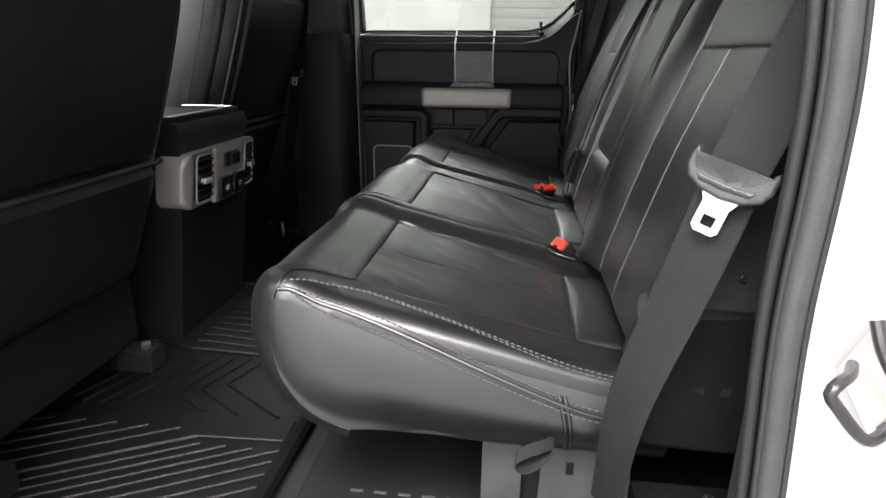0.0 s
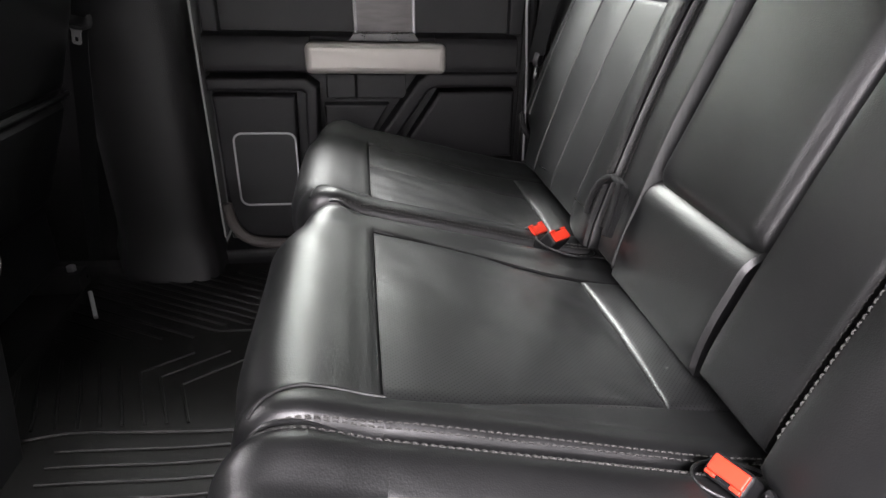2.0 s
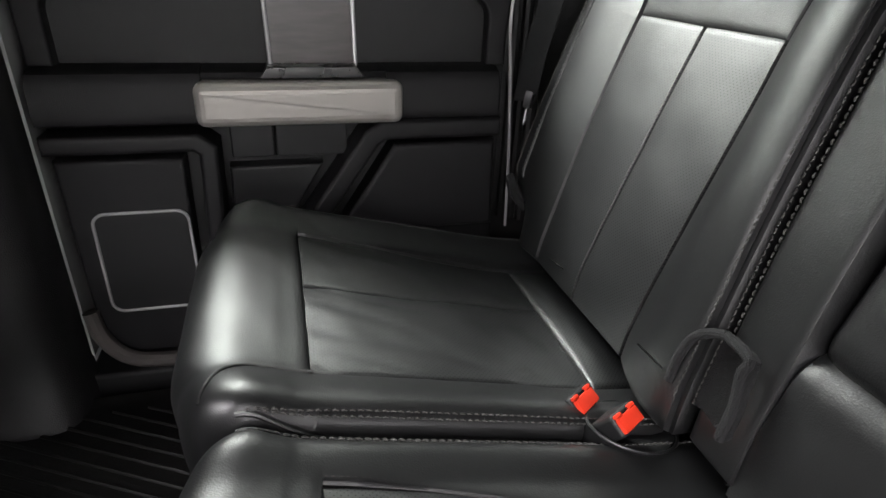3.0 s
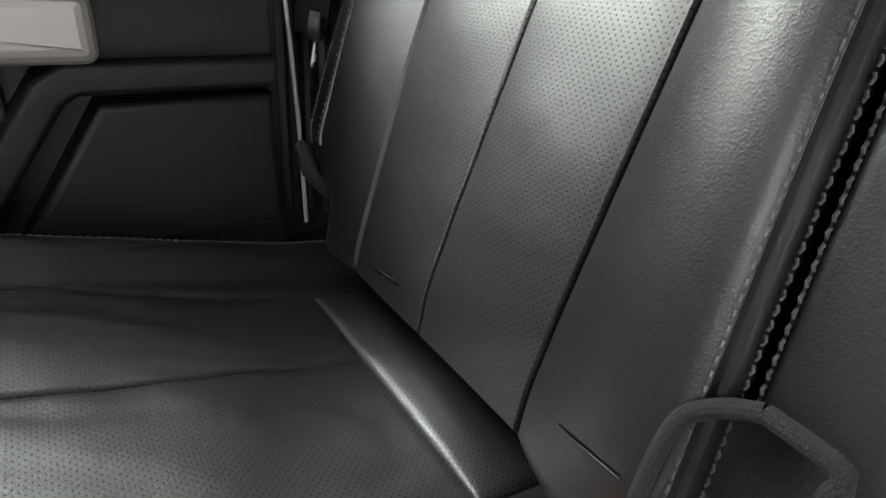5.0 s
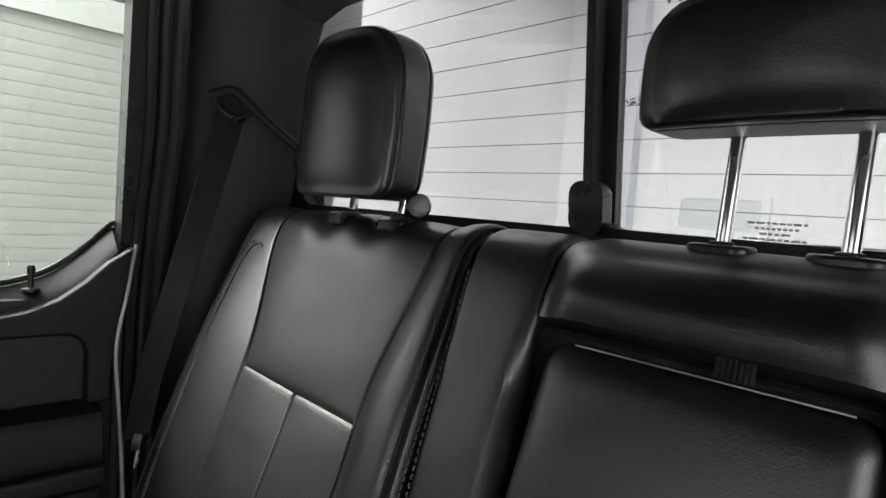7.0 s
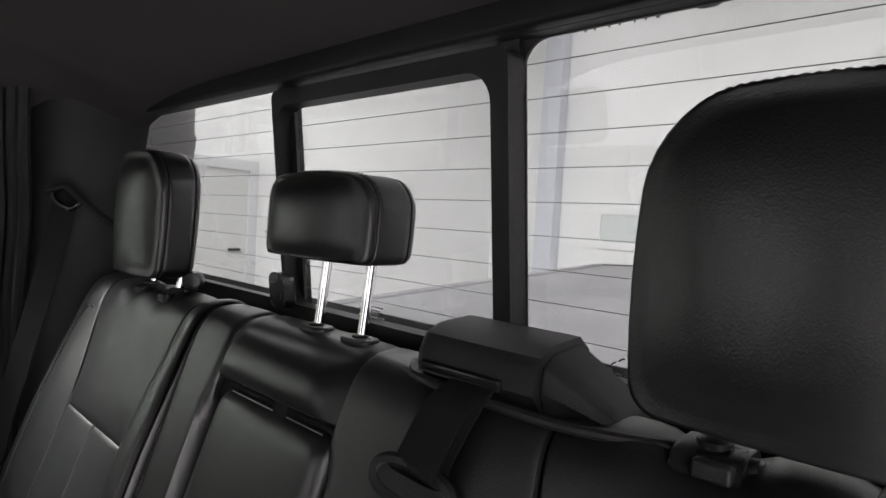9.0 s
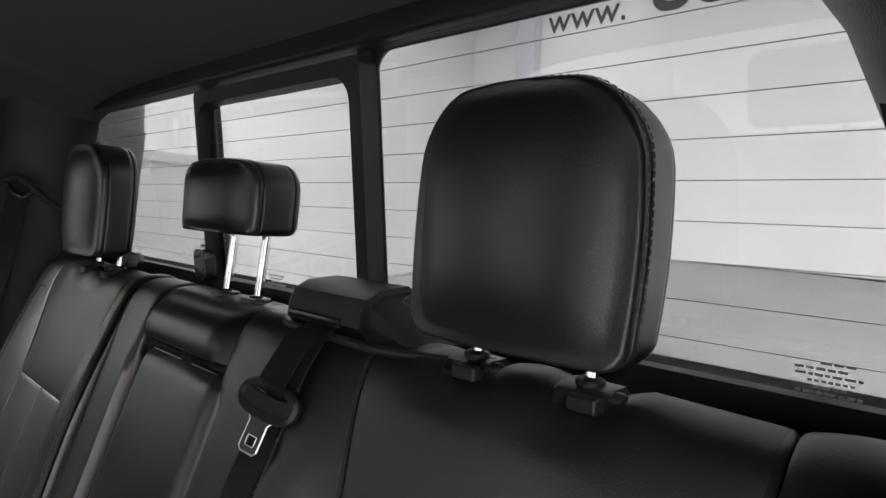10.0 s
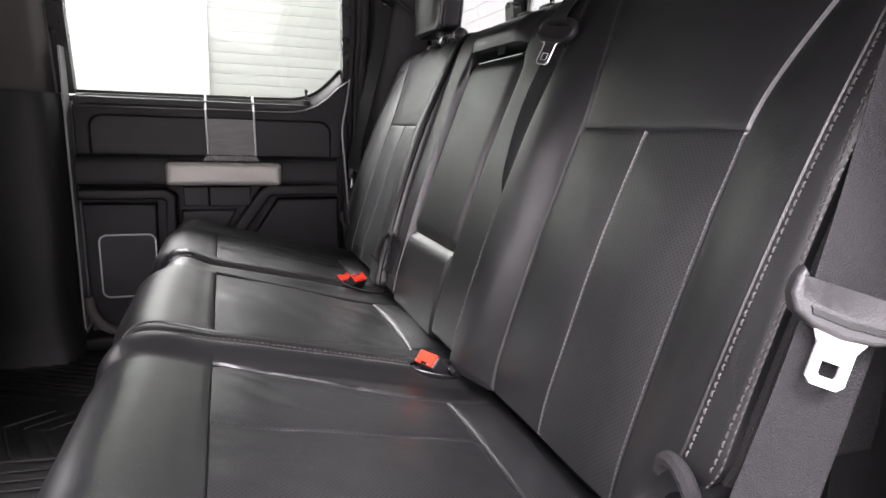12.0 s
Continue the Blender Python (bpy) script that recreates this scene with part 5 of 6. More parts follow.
def headrest(y, label, width=0.215, low=0.962, high=1.168, depth=0.085, posts=(-0.054, 0.054), x=0.228, taper=0.022, shift=0.0):
    """Head restraint on two steel posts: front pad, wrap-round side band and seams."""
    ob = thing("head_restraint", (x, y, 0.935), label, "head restraint", "rear head restraints")
    h, w = high - low, width / 2
    lean = 0.16
    def outline(inset, r):
        """Round top corners of radius r, tighter ones below, sides a little bowed."""
        p1, q0, q1, rb = w - inset, low + inset, high - inset, r * 0.36
        pts = []
        for cp, cq, rr, a in ((p1 - r, q1 - r, r, 0), (r - p1, q1 - r, r, 90), (rb - p1, q0 + rb, rb, 180), (p1 - rb, q0 + rb, rb, 270)):
            for i in range(8):
                t = radians(a + 90 * i / 7)
                pts.append((cp + rr * math.cos(t), cq + rr * math.sin(t)))
            # more points along the straight stretches
            ends = {0: (r - p1, q1), 90: (-p1, q0 + rb), 180: (p1 - rb, q0), 270: (p1, q1 - r)}[a]
            p_a, q_a = pts[-1]
            pts += [(p_a + (ends[0] - p_a) * i / 8, q_a + (ends[1] - q_a) * i / 8) for i in range(1, 8)]
        out = []
        for p, q in pts:
            k = (q - low) / h
            bow = taper * (1.2 * (k - 0.45)) ** 2
            out.append((p * (1 - bow / w), q + 0.008 * (1 - (p / w) ** 2) * smoothstep(0.5, 1, k)))
        return out
    def at(p, q, d):
        """d: 0 at the front face, 1 at the rear face."""
        bow = 0.014 * ((p / w) ** 2)
        return Vector((x - 0.062 + depth * d + lean * (q - low) * (0.35 if d > 0.5 else 0.25) + bow * (1 - d), y + shift + p, q))
    r0 = min(0.057, h * 0.34)
    edge = outline(0, r0)
    zc = (low + high) / 2
    m = len(edge)
    def shell(levels):
        """Rings of the outline, scaled about its middle: (scale, depth)."""
        verts, faces = [], []
        for k, d in levels:
            for p, q in edge:
                round_off = 1 - (1 - abs(p * k / w) ** 4) * (1 - abs((q - zc) * k / (h / 2 + 0.004)) ** 4)
                deep = d if d > 0.15 else -0.05 + 0.25 * round_off + (d + 0.05 - 0.25 * round_off) * smoothstep(0.88, 1.0, k)
                verts.append(at(p * k, zc + (q - zc) * k, deep))
        for a in range(len(levels) - 1):
            for i in range(m):
                j = (i + 1) % m
                faces.append((a * m + i, a * m + j, (a + 1) * m + j, (a + 1) * m + i))
        for end, rank in ((0, levels[0]), (len(levels) - 1, levels[-1])):
            verts.append(at(0, zc, rank[1]))
            faces += [(len(verts) - 1, end * m + i, end * m + (i + 1) % m) for i in range(m)]
        bm = bmesh.new()
        vs = [bm.verts.new(v) for v in verts]
        for f in faces:
            bm.faces.new([vs[i] for i in f])
        bmesh.ops.recalc_face_normals(bm, faces=bm.faces[:])
        return geo_of(bm)
    part("front_pad", shell([(0.2, -0.050), (0.45, -0.0495), (0.62, -0.047), (0.74, -0.041), (0.83, -0.029), (0.90, -0.008), (0.95, 0.028), (0.98, 0.085), (0.99, 0.14), (0.995, 0.19), (0.985, 0.215), (0.95, 0.225)]), LEATHER, ob, "smooth leather front", sharp=60)
    part("side_band", shell([(0.95, 0.222), (0.985, 0.228), (0.998, 0.245), (1.0, 0.32), (1.0, 0.70), (0.995, 0.78), (0.97, 0.82)]), LEATHER, ob, sharp=60)
    part("rear_pad", shell([(0.95, 0.815), (0.985, 0.83), (0.985, 0.87), (0.95, 0.94), (0.85, 0.98), (0.6, 1.0), (0.2, 1.005)]), LEATHER, ob, sharp=60)
    for d, inset in ((0.180, 0.0004), (0.262, -0.0006)):
        line = [at(p, q, d) for p, q in outline(inset, r0)]
        k = next((i for i, v in enumerate(line) if v.z <= low + 0.03), 0)
        line = line[k:] + line[:k]
        seam = [v for v in line if v.z > low + 0.02]
        part("stitching", stitches(seam, Vector((0, 0, 0.0001)), 0.0046, 0.0022, 0.00065), DARK_THREAD, ob, "dark seam stitching")
    for p in posts:
        foot = Vector((x, y + p, 0.925))
        part("post", rod(foot, Vector((x + 0.010 + lean * 0.3 * (low - 0.925), y + p, low + 0.03)), 0.0062, 16), CHROME, ob, "polished steel post")
    return ob


def post_guides(y, posts=(-0.054, 0.054), x=0.228, z=0.938, flush=False):
    for k, p in enumerate(posts):
        g = thing("post_guide", (x, y + p, z), "black plastic guide sleeve on the seat back top", "guide sleeve", "head restraint guides")
        if flush:
            part("collar", prism(rounded(-0.016, 0.016, -0.026, 0.026, 0.015, 6), lambda a, b, d: Vector((x + a, y + p + b, z + d)), -0.004, 0.0055, 0.003, 3), PLASTIC_GLOSS, g)
            part("sleeve", lathe([(0.0095, 0.0), (0.0095, 0.0075), (0.0075, 0.0085)], pose(x, y + p, z), 16), PLASTIC, g)
            continue
        low = [(-0.022, -0.004), (-0.024, 0.004), (-0.018, 0.013), (-0.006, 0.017), (0.014, 0.017), (0.022, 0.010), (0.022, -0.004)]
        part("collar", prism([(a, b) for a, b in low], lambda a, b, d: Vector((x + a, y + p + d, z - 0.004 + b)), -0.024, 0.024, 0.005, 3), PLASTIC_GLOSS, g)
        part("tab", block(x - 0.030, x - 0.018, y + p - 0.020, y + p + 0.006, z - 0.004, z + 0.009, 0.003, 3), PLASTIC, g, "square front tab")
        part("sleeve", lathe([(0.012, 0.0), (0.012, 0.016), (0.008, 0.018)], pose(x, y + p, z), 16), PLASTIC, g)
        part("button", lathe([(0.008, -0.004), (0.008, 0.008), (0.006, 0.010)], Matrix.Translation((x - 0.004, y + p - 0.022, z + 0.004)) @ Matrix.Rotation(radians(90), 4, "X"), 14), PLASTIC_GLOSS, g, "round release button")

# ---- belts and buckles ----


def tongue(m, wide, parent, closed=False):
    """A belt tongue: moulded grip with a slot and a steel blade with a square hole. Built in the x-z plane of m, blade down."""
    to3 = lambda p, q, d: m @ Vector((p, -d if closed else d, q))
    w, k = wide / 2, wide / 0.092
    line = [(-0.93, 0.017), (-1.0, 0.008), (-1.0, -0.006), (-0.86, -0.018), (-0.5, -0.026), (0.0, -0.029), (0.5, -0.026), (0.86, -0.018), (1.0, -0.006), (1.0, 0.008), (0.93, 0.017), (0.82, 0.012), (0.74, -0.003), (0.0, -0.006), (-0.74, -0.003), (-0.82, 0.012)]
    if closed:
        oval = lambda f, g, c: [(f * w * math.copysign(abs(math.cos(t)) ** 0.7, math.cos(t)), c + g * k * math.copysign(abs(math.sin(t)) ** 0.85, math.sin(t))) for t in (2 * math.pi * i / 40 for i in range(40))]
        rim = [to3(p, q, -0.001) for p, q in oval(0.92, 0.0170, -0.004)]
        part("tongue_grip", merge(ring_frame(oval(0.98, 0.0200, -0.004), oval(0.70, 0.0050, 0.005), to3, 0.004, -0.005), tube(rim + rim[:2], 0.0062, 8)), PLASTIC, parent, "black moulded oval grip")
    else:
        part("tongue_grip", prism([(p * w, q * k) for p, q in line], to3, 0.006, -0.007, 0.0045 * k, 3), GRIP, parent, "black moulded grip with raised horns")
        part("tongue_slot", prism([(p * w * 0.66, q * k - 0.0145 * k) for p, q in ((-1, 0.0035), (-0.9, -0.0025), (0, -0.0045), (0.9, -0.0025), (1, 0.0035), (0, 0.0015))], to3, -0.004, -0.0082, 0.001, 2), PLASTIC_GLOSS, parent, "inset slot")
    bw, top, end = 0.0145 * k, -0.024 * k, -0.068 * k
    blade = [(-bw * 1.45, top), (-bw * 1.0, top - 0.008 * k), (-bw, end + 0.004), (-bw + 0.004, end), (bw - 0.004, end), (bw, end + 0.004), (bw, top - 0.008 * k), (bw * 1.45, top)]
    h0, h1, hw = end + 0.008 * k, end + 0.020 * k, bw * 0.48
    hole = [(-hw, h1), (-hw, h1 - 0.003), (-hw, h0 + 0.002), (-hw + 0.001, h0), (hw - 0.001, h0), (hw, h0 + 0.002), (hw, h1 - 0.003), (hw, h1)]
    # The closed tongue's blade has its dark reflection put into the colour.
    part("tongue_blade", ring_frame(blade, hole, to3, -0.0022, 0.0004), DARK_STEEL if closed else BRIGHT_TRIM, parent, "bare steel blade", smooth=False)
    # Glints along the blade and its hole, drawn as bright tubes.
    if closed:
        edge = [to3(p, q, -0.0022) for p, q in blade]
        part("blade_glint", tube(edge, 0.0010, 6), BRIGHT_TRIM, parent, "edge glint laid on as a thin bright tube")
        part("blade_glint", tube([to3(p, q, -0.0022) for p, q in hole + hole[:1]], 0.0007, 6), BRIGHT_TRIM, parent, "edge glint laid on as a thin bright tube")
    return parent


def belts():
    # belt beside the open doorway
    b = thing("seat_belt", (0.05, -0.79, 0.6), "black webbing seat belt hanging beside the doorway with steel tongue", "seat belt", "rear seat belts")
    top = curve_points([(0.158, -0.786, 1.048), (0.152, -0.789, 1.03), (0.142, -0.797, 0.95), (0.128, -0.802, 0.88), (0.098, -0.806, 0.76), (0.068, -0.816, 0.68), (0.038, -0.824, 0.605)], 30)
    low = curve_points([(0.038, -0.824, 0.605), (0.026, -0.823, 0.555), (0.008, -0.822, 0.49), (-0.015, -0.820, 0.41), (-0.026, -0.816, 0.355), (-0.030, -0.806, 0.29), (-0.030, -0.790, 0.21)], 30)
    def turn(points, first, last, swell=0):
        out = []
        for i in range(len(points)):
            t = i / (len(points) - 1)
            a = radians(first + (last - first) * smoothstep(0, 1, t) + swell * smoothstep(0, 0.35, t) * (1 - smoothstep(0.55, 1.0, t)))
            d = (points[min(i + 1, len(points) - 1)] - points[max(i - 1, 0)]).normalized()
            side = d.cross(Vector((0, 1, 0))).normalized()
            nrm = side.cross(d).normalized()
            out.append(side * math.cos(a) + nrm * math.sin(a))
        return out
    part("webbing", ribbon(top, turn(top, -3, -28, -22), 0.050, 0.0014), WEBBING, b)
    part("webbing", ribbon(low, turn(low, -28, -62), 0.050, 0.0014), WEBBING, b)
    m = Matrix.Translation((0.0355, -0.829, 0.610)) @ Matrix.Rotation(radians(-34), 4, "Z") @ Matrix.Rotation(radians(15), 4, "Y") @ Matrix.Rotation(radians(-12), 4, "X")
    tongue(m, 0.076, b)
    # middle belt from the box on the seat back top
    b = thing("seat_belt", (0.12, -0.26, 0.9), "black webbing middle seat belt lying down the seat back", "seat belt", "rear seat belts")
    run = curve_points([(0.222, -0.268, 0.952), (0.205, -0.270, 0.946), (0.186, -0.266, 0.925), (0.160, -0.255, 0.872), (0.140, -0.248, 0.820), (0.112, -0.247, 0.745), (0.088, -0.250, 0.680), (0.076, -0.257, 0.625), (0.084, -0.263, 0.570), (0.100, -0.264, 0.530)], 50)
    part("webbing", ribbon(run, Vector((0.02, 1, 0.06)), 0.047, 0.0012), WEBBING, b)
    second = [p + Vector((-0.004, -0.010 + 0.012 * math.sin(i * 0.18), 0.002)) for i, p in enumerate(run[16:46])]
    part("webbing", ribbon(second, Vector((0.03, 1, 0.05)), 0.047, 0.0012), WEBBING, b)
    m = Matrix.Translation((0.146, -0.258, 0.868)) @ Matrix.Rotation(radians(106), 4, "Z") @ Matrix.Rotation(radians(21), 4, "X") @ Matrix.Rotation(radians(-10), 4, "Y")
    tongue(m, 0.080, b, True)
    over = [p + Vector((-0.012, 0.002, 0.004)) * smoothstep(0, 4, i) for i, p in enumerate(run[2:7])] + [m @ Vector((0, 0.009, 0.016)), m @ Vector((0, 0.006, 0.007)), m @ Vector((0, -0.006, 0.002))]
    part("webbing", ribbon(curve_points(over, 24), Vector((0.02, 1, 0.06)), 0.047, 0.0012), WEBBING, b)
    # belt at the far pillar
    b = thing("seat_belt", (0.12, 0.73, 0.9), "black webbing seat belt on the far pillar", "seat belt", "rear seat belts")
    anchor = Vector((0.140, 0.716, 1.098))
    run = curve_points([anchor, (0.130, 0.735, 1.02), (0.112, 0.765, 0.90), (0.085, 0.790, 0.76), (0.060, 0.795, 0.65), (0.045, 0.792, 0.56)], 30)
    part("webbing", ribbon(run, [Vector((0.75 - 0.4 * i / 29, -0.55, 0.10)) for i in range(30)], 0.047, 0.0012), WEBBING, b)
    m = Matrix.Translation((0.050, 0.780, 0.570)) @ Matrix.Rotation(radians(10), 4, "Y") @ Matrix.Rotation(radians(60), 4, "Z")
    tongue(m, 0.066, b)
    g = thing("belt_guide", (0.15, 0.72, 1.08), "black plastic seat belt guide on the pillar trim", "belt guide", "belt guides")
    arm = curve_points([(0.112, 0.738, 1.098), (0.135, 0.716, 1.108), (0.150, 0.700, 1.095), (0.180, 0.675, 1.062), (0.215, 0.648, 1.030), (0.228, 0.640, 1.022)], 24)
    part("guide_arm", tube(arm, 0.008, 10), PLASTIC, g)
    part("guide_ring", tube(curve_points([(0.118, 0.730, 1.096), (0.124, 0.722, 1.078), (0.142, 0.706, 1.066), (0.158, 0.694, 1.078)], 14), 0.005, 8), PLASTIC_GLOSS, g)
    part("guide_anchor", lathe([(0.016, 0), (0.016, 0.012), (0.011, 0.016)], Matrix.Translation((0.222, 0.648, 1.008)) @ Matrix.Rotation(radians(90), 4, "X"), 16), PLASTIC_GLOSS, g)


def belt_box():
    ob = thing("belt_retractor_cover", (0.24, -0.26, 0.94), "black plastic belt outlet cover on the seat back top", "belt cover")
    outline = [(0.199, 0.946), (0.200, 0.960), (0.208, 0.976), (0.226, 0.985), (0.268, 0.988), (0.285, 0.975), (0.298, 0.935)]
    shape = [(p, q) for p, q in outline]
    to3 = lambda p, q, d: Vector((p, d, q))
    part("cover_body", prism(shape + [(0.296, 0.925), (0.215, 0.925)], to3, -0.332, -0.194, 0.013, 5), PLASTIC, ob)
    part("cover_wing", prism([(0.206, 0.950), (0.210, 0.970), (0.226, 0.980), (0.268, 0.983), (0.29, 0.95), (0.29, 0.925), (0.215, 0.925)], lambda p, q, d: Vector((p + (0.30 * (-0.331 - d)), d, 0.925 + (q - 0.925) * (1 - 0.86 * (-0.331 - d) / 0.067))), -0.398, -0.331, 0.005, 3), PLASTIC, ob)
    part("belt_slot", block(0.194, 0.206, -0.302, -0.208, 0.942, 0.953, 0.003), OPENING_BLACK, ob, "dark belt slot")
    part("cover_skirt", tube(curve_points([(0.225, -0.172, 0.938), (0.203, -0.20, 0.933), (0.199, -0.30, 0.931), (0.205, -0.37, 0.930), (0.235, -0.45, 0.931)], 24), 0.005, 10), RUBBER, ob, "soft black skirt")


def buckle(at, turn_z, lean, label):
    ob = thing("belt_buckle", at, label, "belt buckle", "belt buckles")
    m = Matrix.Translation(at) @ Matrix.Rotation(radians(turn_z), 4, "Z") @ Matrix.Rotation(radians(lean), 4, "Y")
    w, t = 0.020, 0.0125
    part("housing", moved(block(-t, t, -w, w, -0.075, 0.0, 0.005, 3), m), PLASTIC, ob)
    part("release_button", moved(block(-t + 0.0025, t - 0.006, -w + 0.003, w - 0.003, -0.016, 0.004, 0.002), m), RED, ob, "red release button")
    part("button_edge", moved(merge(block(t - 0.0062, t - 0.002, -w + 0.003, w * -0.35, -0.012, 0.004, 0.0015), block(t - 0.0062, t - 0.002, w * 0.35, w - 0.003, -0.012, 0.004, 0.0015)), m), RED, ob, "red button corners")
    part("slot", moved(block(t - 0.0075, t - 0.0035, -w * 0.34, w * 0.34, -0.012, 0.0012, 0.0), m), OPENING_BLACK, ob, "dark tongue slot")
    part("strap", moved(ribbon([(0, 0, -0.07), (0.004, 0, -0.10), (0.01, 0, -0.14)], Vector((0, 1, 0)), 0.034, 0.0014), m), WEBBING, ob)


def buckle_boot(x, y, z, rx, ry, label):
    """Soft black pocket in the cushion from which the buckles rise."""
    ob = thing("buckle_boot", (x, y, z), label, "buckle boot", "buckle boots")
    m = Matrix.Translation((x, y, z)) @ Matrix.Rotation(radians(14), 4, "Y") @ Matrix.Diagonal((rx, ry, 1, 1))
    part("boot_skin", lathe([(1.0, -0.030), (1.0, -0.004), (0.97, 0.001), (0.90, 0.000), (0.80, -0.006), (0.55, -0.010), (0.05, -0.011)], m, 32), SHADED_BLACK, ob)
    part("boot_hem", tube([m @ Vector((0.97 * math.cos(t), 0.97 * math.sin(t), 0.001)) for t in (2 * math.pi * k / 32 for k in range(32))], 0.0018, 8, True), LEATHER, ob, "rolled hem")


def buckles():
    buckle((-0.060, -0.286, 0.371), 207, 45, "red and black belt buckle between the seat cushions")
    buckle((-0.080, 0.256, 0.364), 124, -36, "red and black belt buckle between the seat cushions")
    buckle((-0.056, 0.212, 0.373), 120, -36, "red and black belt buckle between the seat cushions")
    buckle_boot(-0.038, -0.277, 0.347, 0.050, 0.026, "soft black pocket round a belt buckle")
    buckle_boot(-0.038, 0.226, 0.345, 0.055, 0.040, "soft black pocket round two belt buckles")
    t = thing("belt_anchor", (-0.02, -0.30, 0.35), "small metal belt anchor between cushion and back", "belt anchor")
    part("anchor_plate", moved(block(-0.012, 0.012, -0.008, 0.008, -0.004, 0.004, 0.002), pose(-0.018, -0.302, 0.352, 20, 30, 20)), PLASTIC_GLOSS, t)
    part("anchor_pin", rod((-0.03, -0.30, 0.357), (-0.008, -0.31, 0.354), 0.002, 8), DARK_STEEL, t)
    for a, b in (((-0.014, 0.276, 0.412), (-0.012, 0.232, 0.412)), ((-0.001, 0.530, 0.385), (0.001, 0.487, 0.390))):
        lat = thing("anchor_bar", a, "thin steel child seat anchor bar in the seat crease", "anchor bar", "anchor bars")
        part("bar", rod(a, b, 0.0013, 8), CHROME, lat)


# ---- front seats, console and floor ----


def front_seat(y, dx, label):
    ob = thing("car_seat", (-1.15 + dx, y, 0.05), label, "car seat", "front seats")
    w = 0.265
    line = curve_points([(-0.99, 0, 0.24), (-0.955, 0, 0.33), (-0.905, 0, 0.46), (-0.862, 0, 0.58), (-0.822, 0, 0.70), (-0.792, 0, 0.80), (-0.772, 0, 0.90), (-0.765, 0, 0.99), (-0.785, 0, 1.03)], 60)
    def rear(u, v):
        p = line[min(59, int(round(u * 59)))]
        s = 2 * v - 1
        k = max(0.0, (abs(s) - 0.78) / 0.22)
        taper = 1 - 0.16 * smoothstep(0.55, 1.0, u) ** 2
        return Vector((p.x + dx - 0.075 * k * k, y + s * w * taper, p.z))
    back = (0.5, y, 0.7)
    us = [i / 59 for i in range(60)]
    part("back_cover", pad(rear, us=us, nv=36, tuck=0.01, rad=0.02, thick=0.03, toward=back), LEATHER, ob)
    def panel(u, v):
        q = rear(0.34 + 0.46 * u, 0.10 + 0.80 * v)
        return q + Vector((0.010, 0, 0.003))
    part("back_panel", pad(panel, us=[i / 30 for i in range(31)], nv=30, tuck=0.010, rad=0.016, thick=0.01, toward=back), LEATHER, ob, "smooth inset back panel")
    def pocket(u, v):
        q = rear(0.04 + 0.28 * u, 0.08 + 0.84 * v)
        return q + Vector((0.014 + 0.006 * math.sin(math.pi * v), 0, 0.0))
    part("map_pocket", pad(pocket, us=[i / 24 for i in range(25)], nv=30, tuck=0.012, rad=0.014, thick=0.01, toward=back), LEATHER, ob, "stitched map pocket")
    lip = [rear(0.335, 0.08 + 0.84 * i / 24) + Vector((0.018, 0, 0)) for i in range(25)]
    part("pocket_lip", tube(lip, 0.006, 8), LEATHER, ob)
    for s in (-1, 1):
        edge = [rear(0.1 + 0.85 * i / 40, 0.5 + 0.435 * s) + Vector((0.004, 0, 0)) for i in range(41)]
        part("piping", tube(edge, 0.0045, 8), LEATHER, ob)
        def bolster(u, v):
            p = line[min(59, int(round((0.1 + 0.8 * u) * 59)))]
            bulge = 0.055 * math.sin(math.pi * min(1, 0.15 + 0.85 * u))
            return Vector((p.x + dx - 0.04 - 0.17 * v, y + s * (w * (0.98 + 0.04 * math.sin(math.pi * v)) + bulge * 0.25 * v), p.z + 0.02 * v))
        part("side_bolster", pad(bolster, 30, 16, 0.01, 0.03, 0.03, toward=(-1.0, y + s * 2, 0.7)), LEATHER, ob)
        row = [bolster(0.08 + 0.86 * i / 40, 0.30) + Vector((0, s * 0.001, 0)) for i in range(41)]
        part("stitching", stitches(row, Vector((0, s, 0))), DARK_THREAD, ob, "dark stitching")
    part("back_front", pad(lambda u, v: rear(u, v) + Vector((-0.17, 0, 0.0)), us=us, nv=24, tuck=0.02, rad=0.05, thick=0.02, toward=(-3, y, 0.7)), LEATHER, ob)
    part("shoulder", block(-0.93 + dx, -0.79 + dx, y - 0.20, y + 0.20, 0.98, 1.045, 0.03, 4), LEATHER, ob)
    part("seat_pad", block(-1.52 + dx, -0.97 + dx, y - w, y + w, 0.24, 0.40, 0.05, 5), LEATHER, ob)
    part("seat_frame", block(-1.45 + dx, -0.99 + dx, y - w + 0.03, y + w - 0.03, 0.10, 0.25, 0.01), PLASTIC, ob)
    for s in (-1, 1):
        part("rail", block(-1.5 + dx, -0.93 + dx, y + s * 0.20 - 0.025, y + s * 0.20 + 0.025, 0.05, 0.10, 0.004), DARK_STEEL, ob)
        part("rail_bolt", lathe([(0.011, 0), (0.011, 0.01), (0.007, 0.013)], pose(-0.955 + dx, y + s * 0.20, 0.10), 6), STEEL, ob)
    part("head_pad", block(-0.90 + dx, -0.80 + dx, y - 0.14, y + 0.14, 1.07, 1.25, 0.035, 5), LEATHER, ob)
    for s in (-0.06, 0.06):
        part("post", rod((-0.85 + dx, y + s, 1.02), (-0.85 + dx, y + s, 1.1), 0.006), CHROME, ob)
    return ob


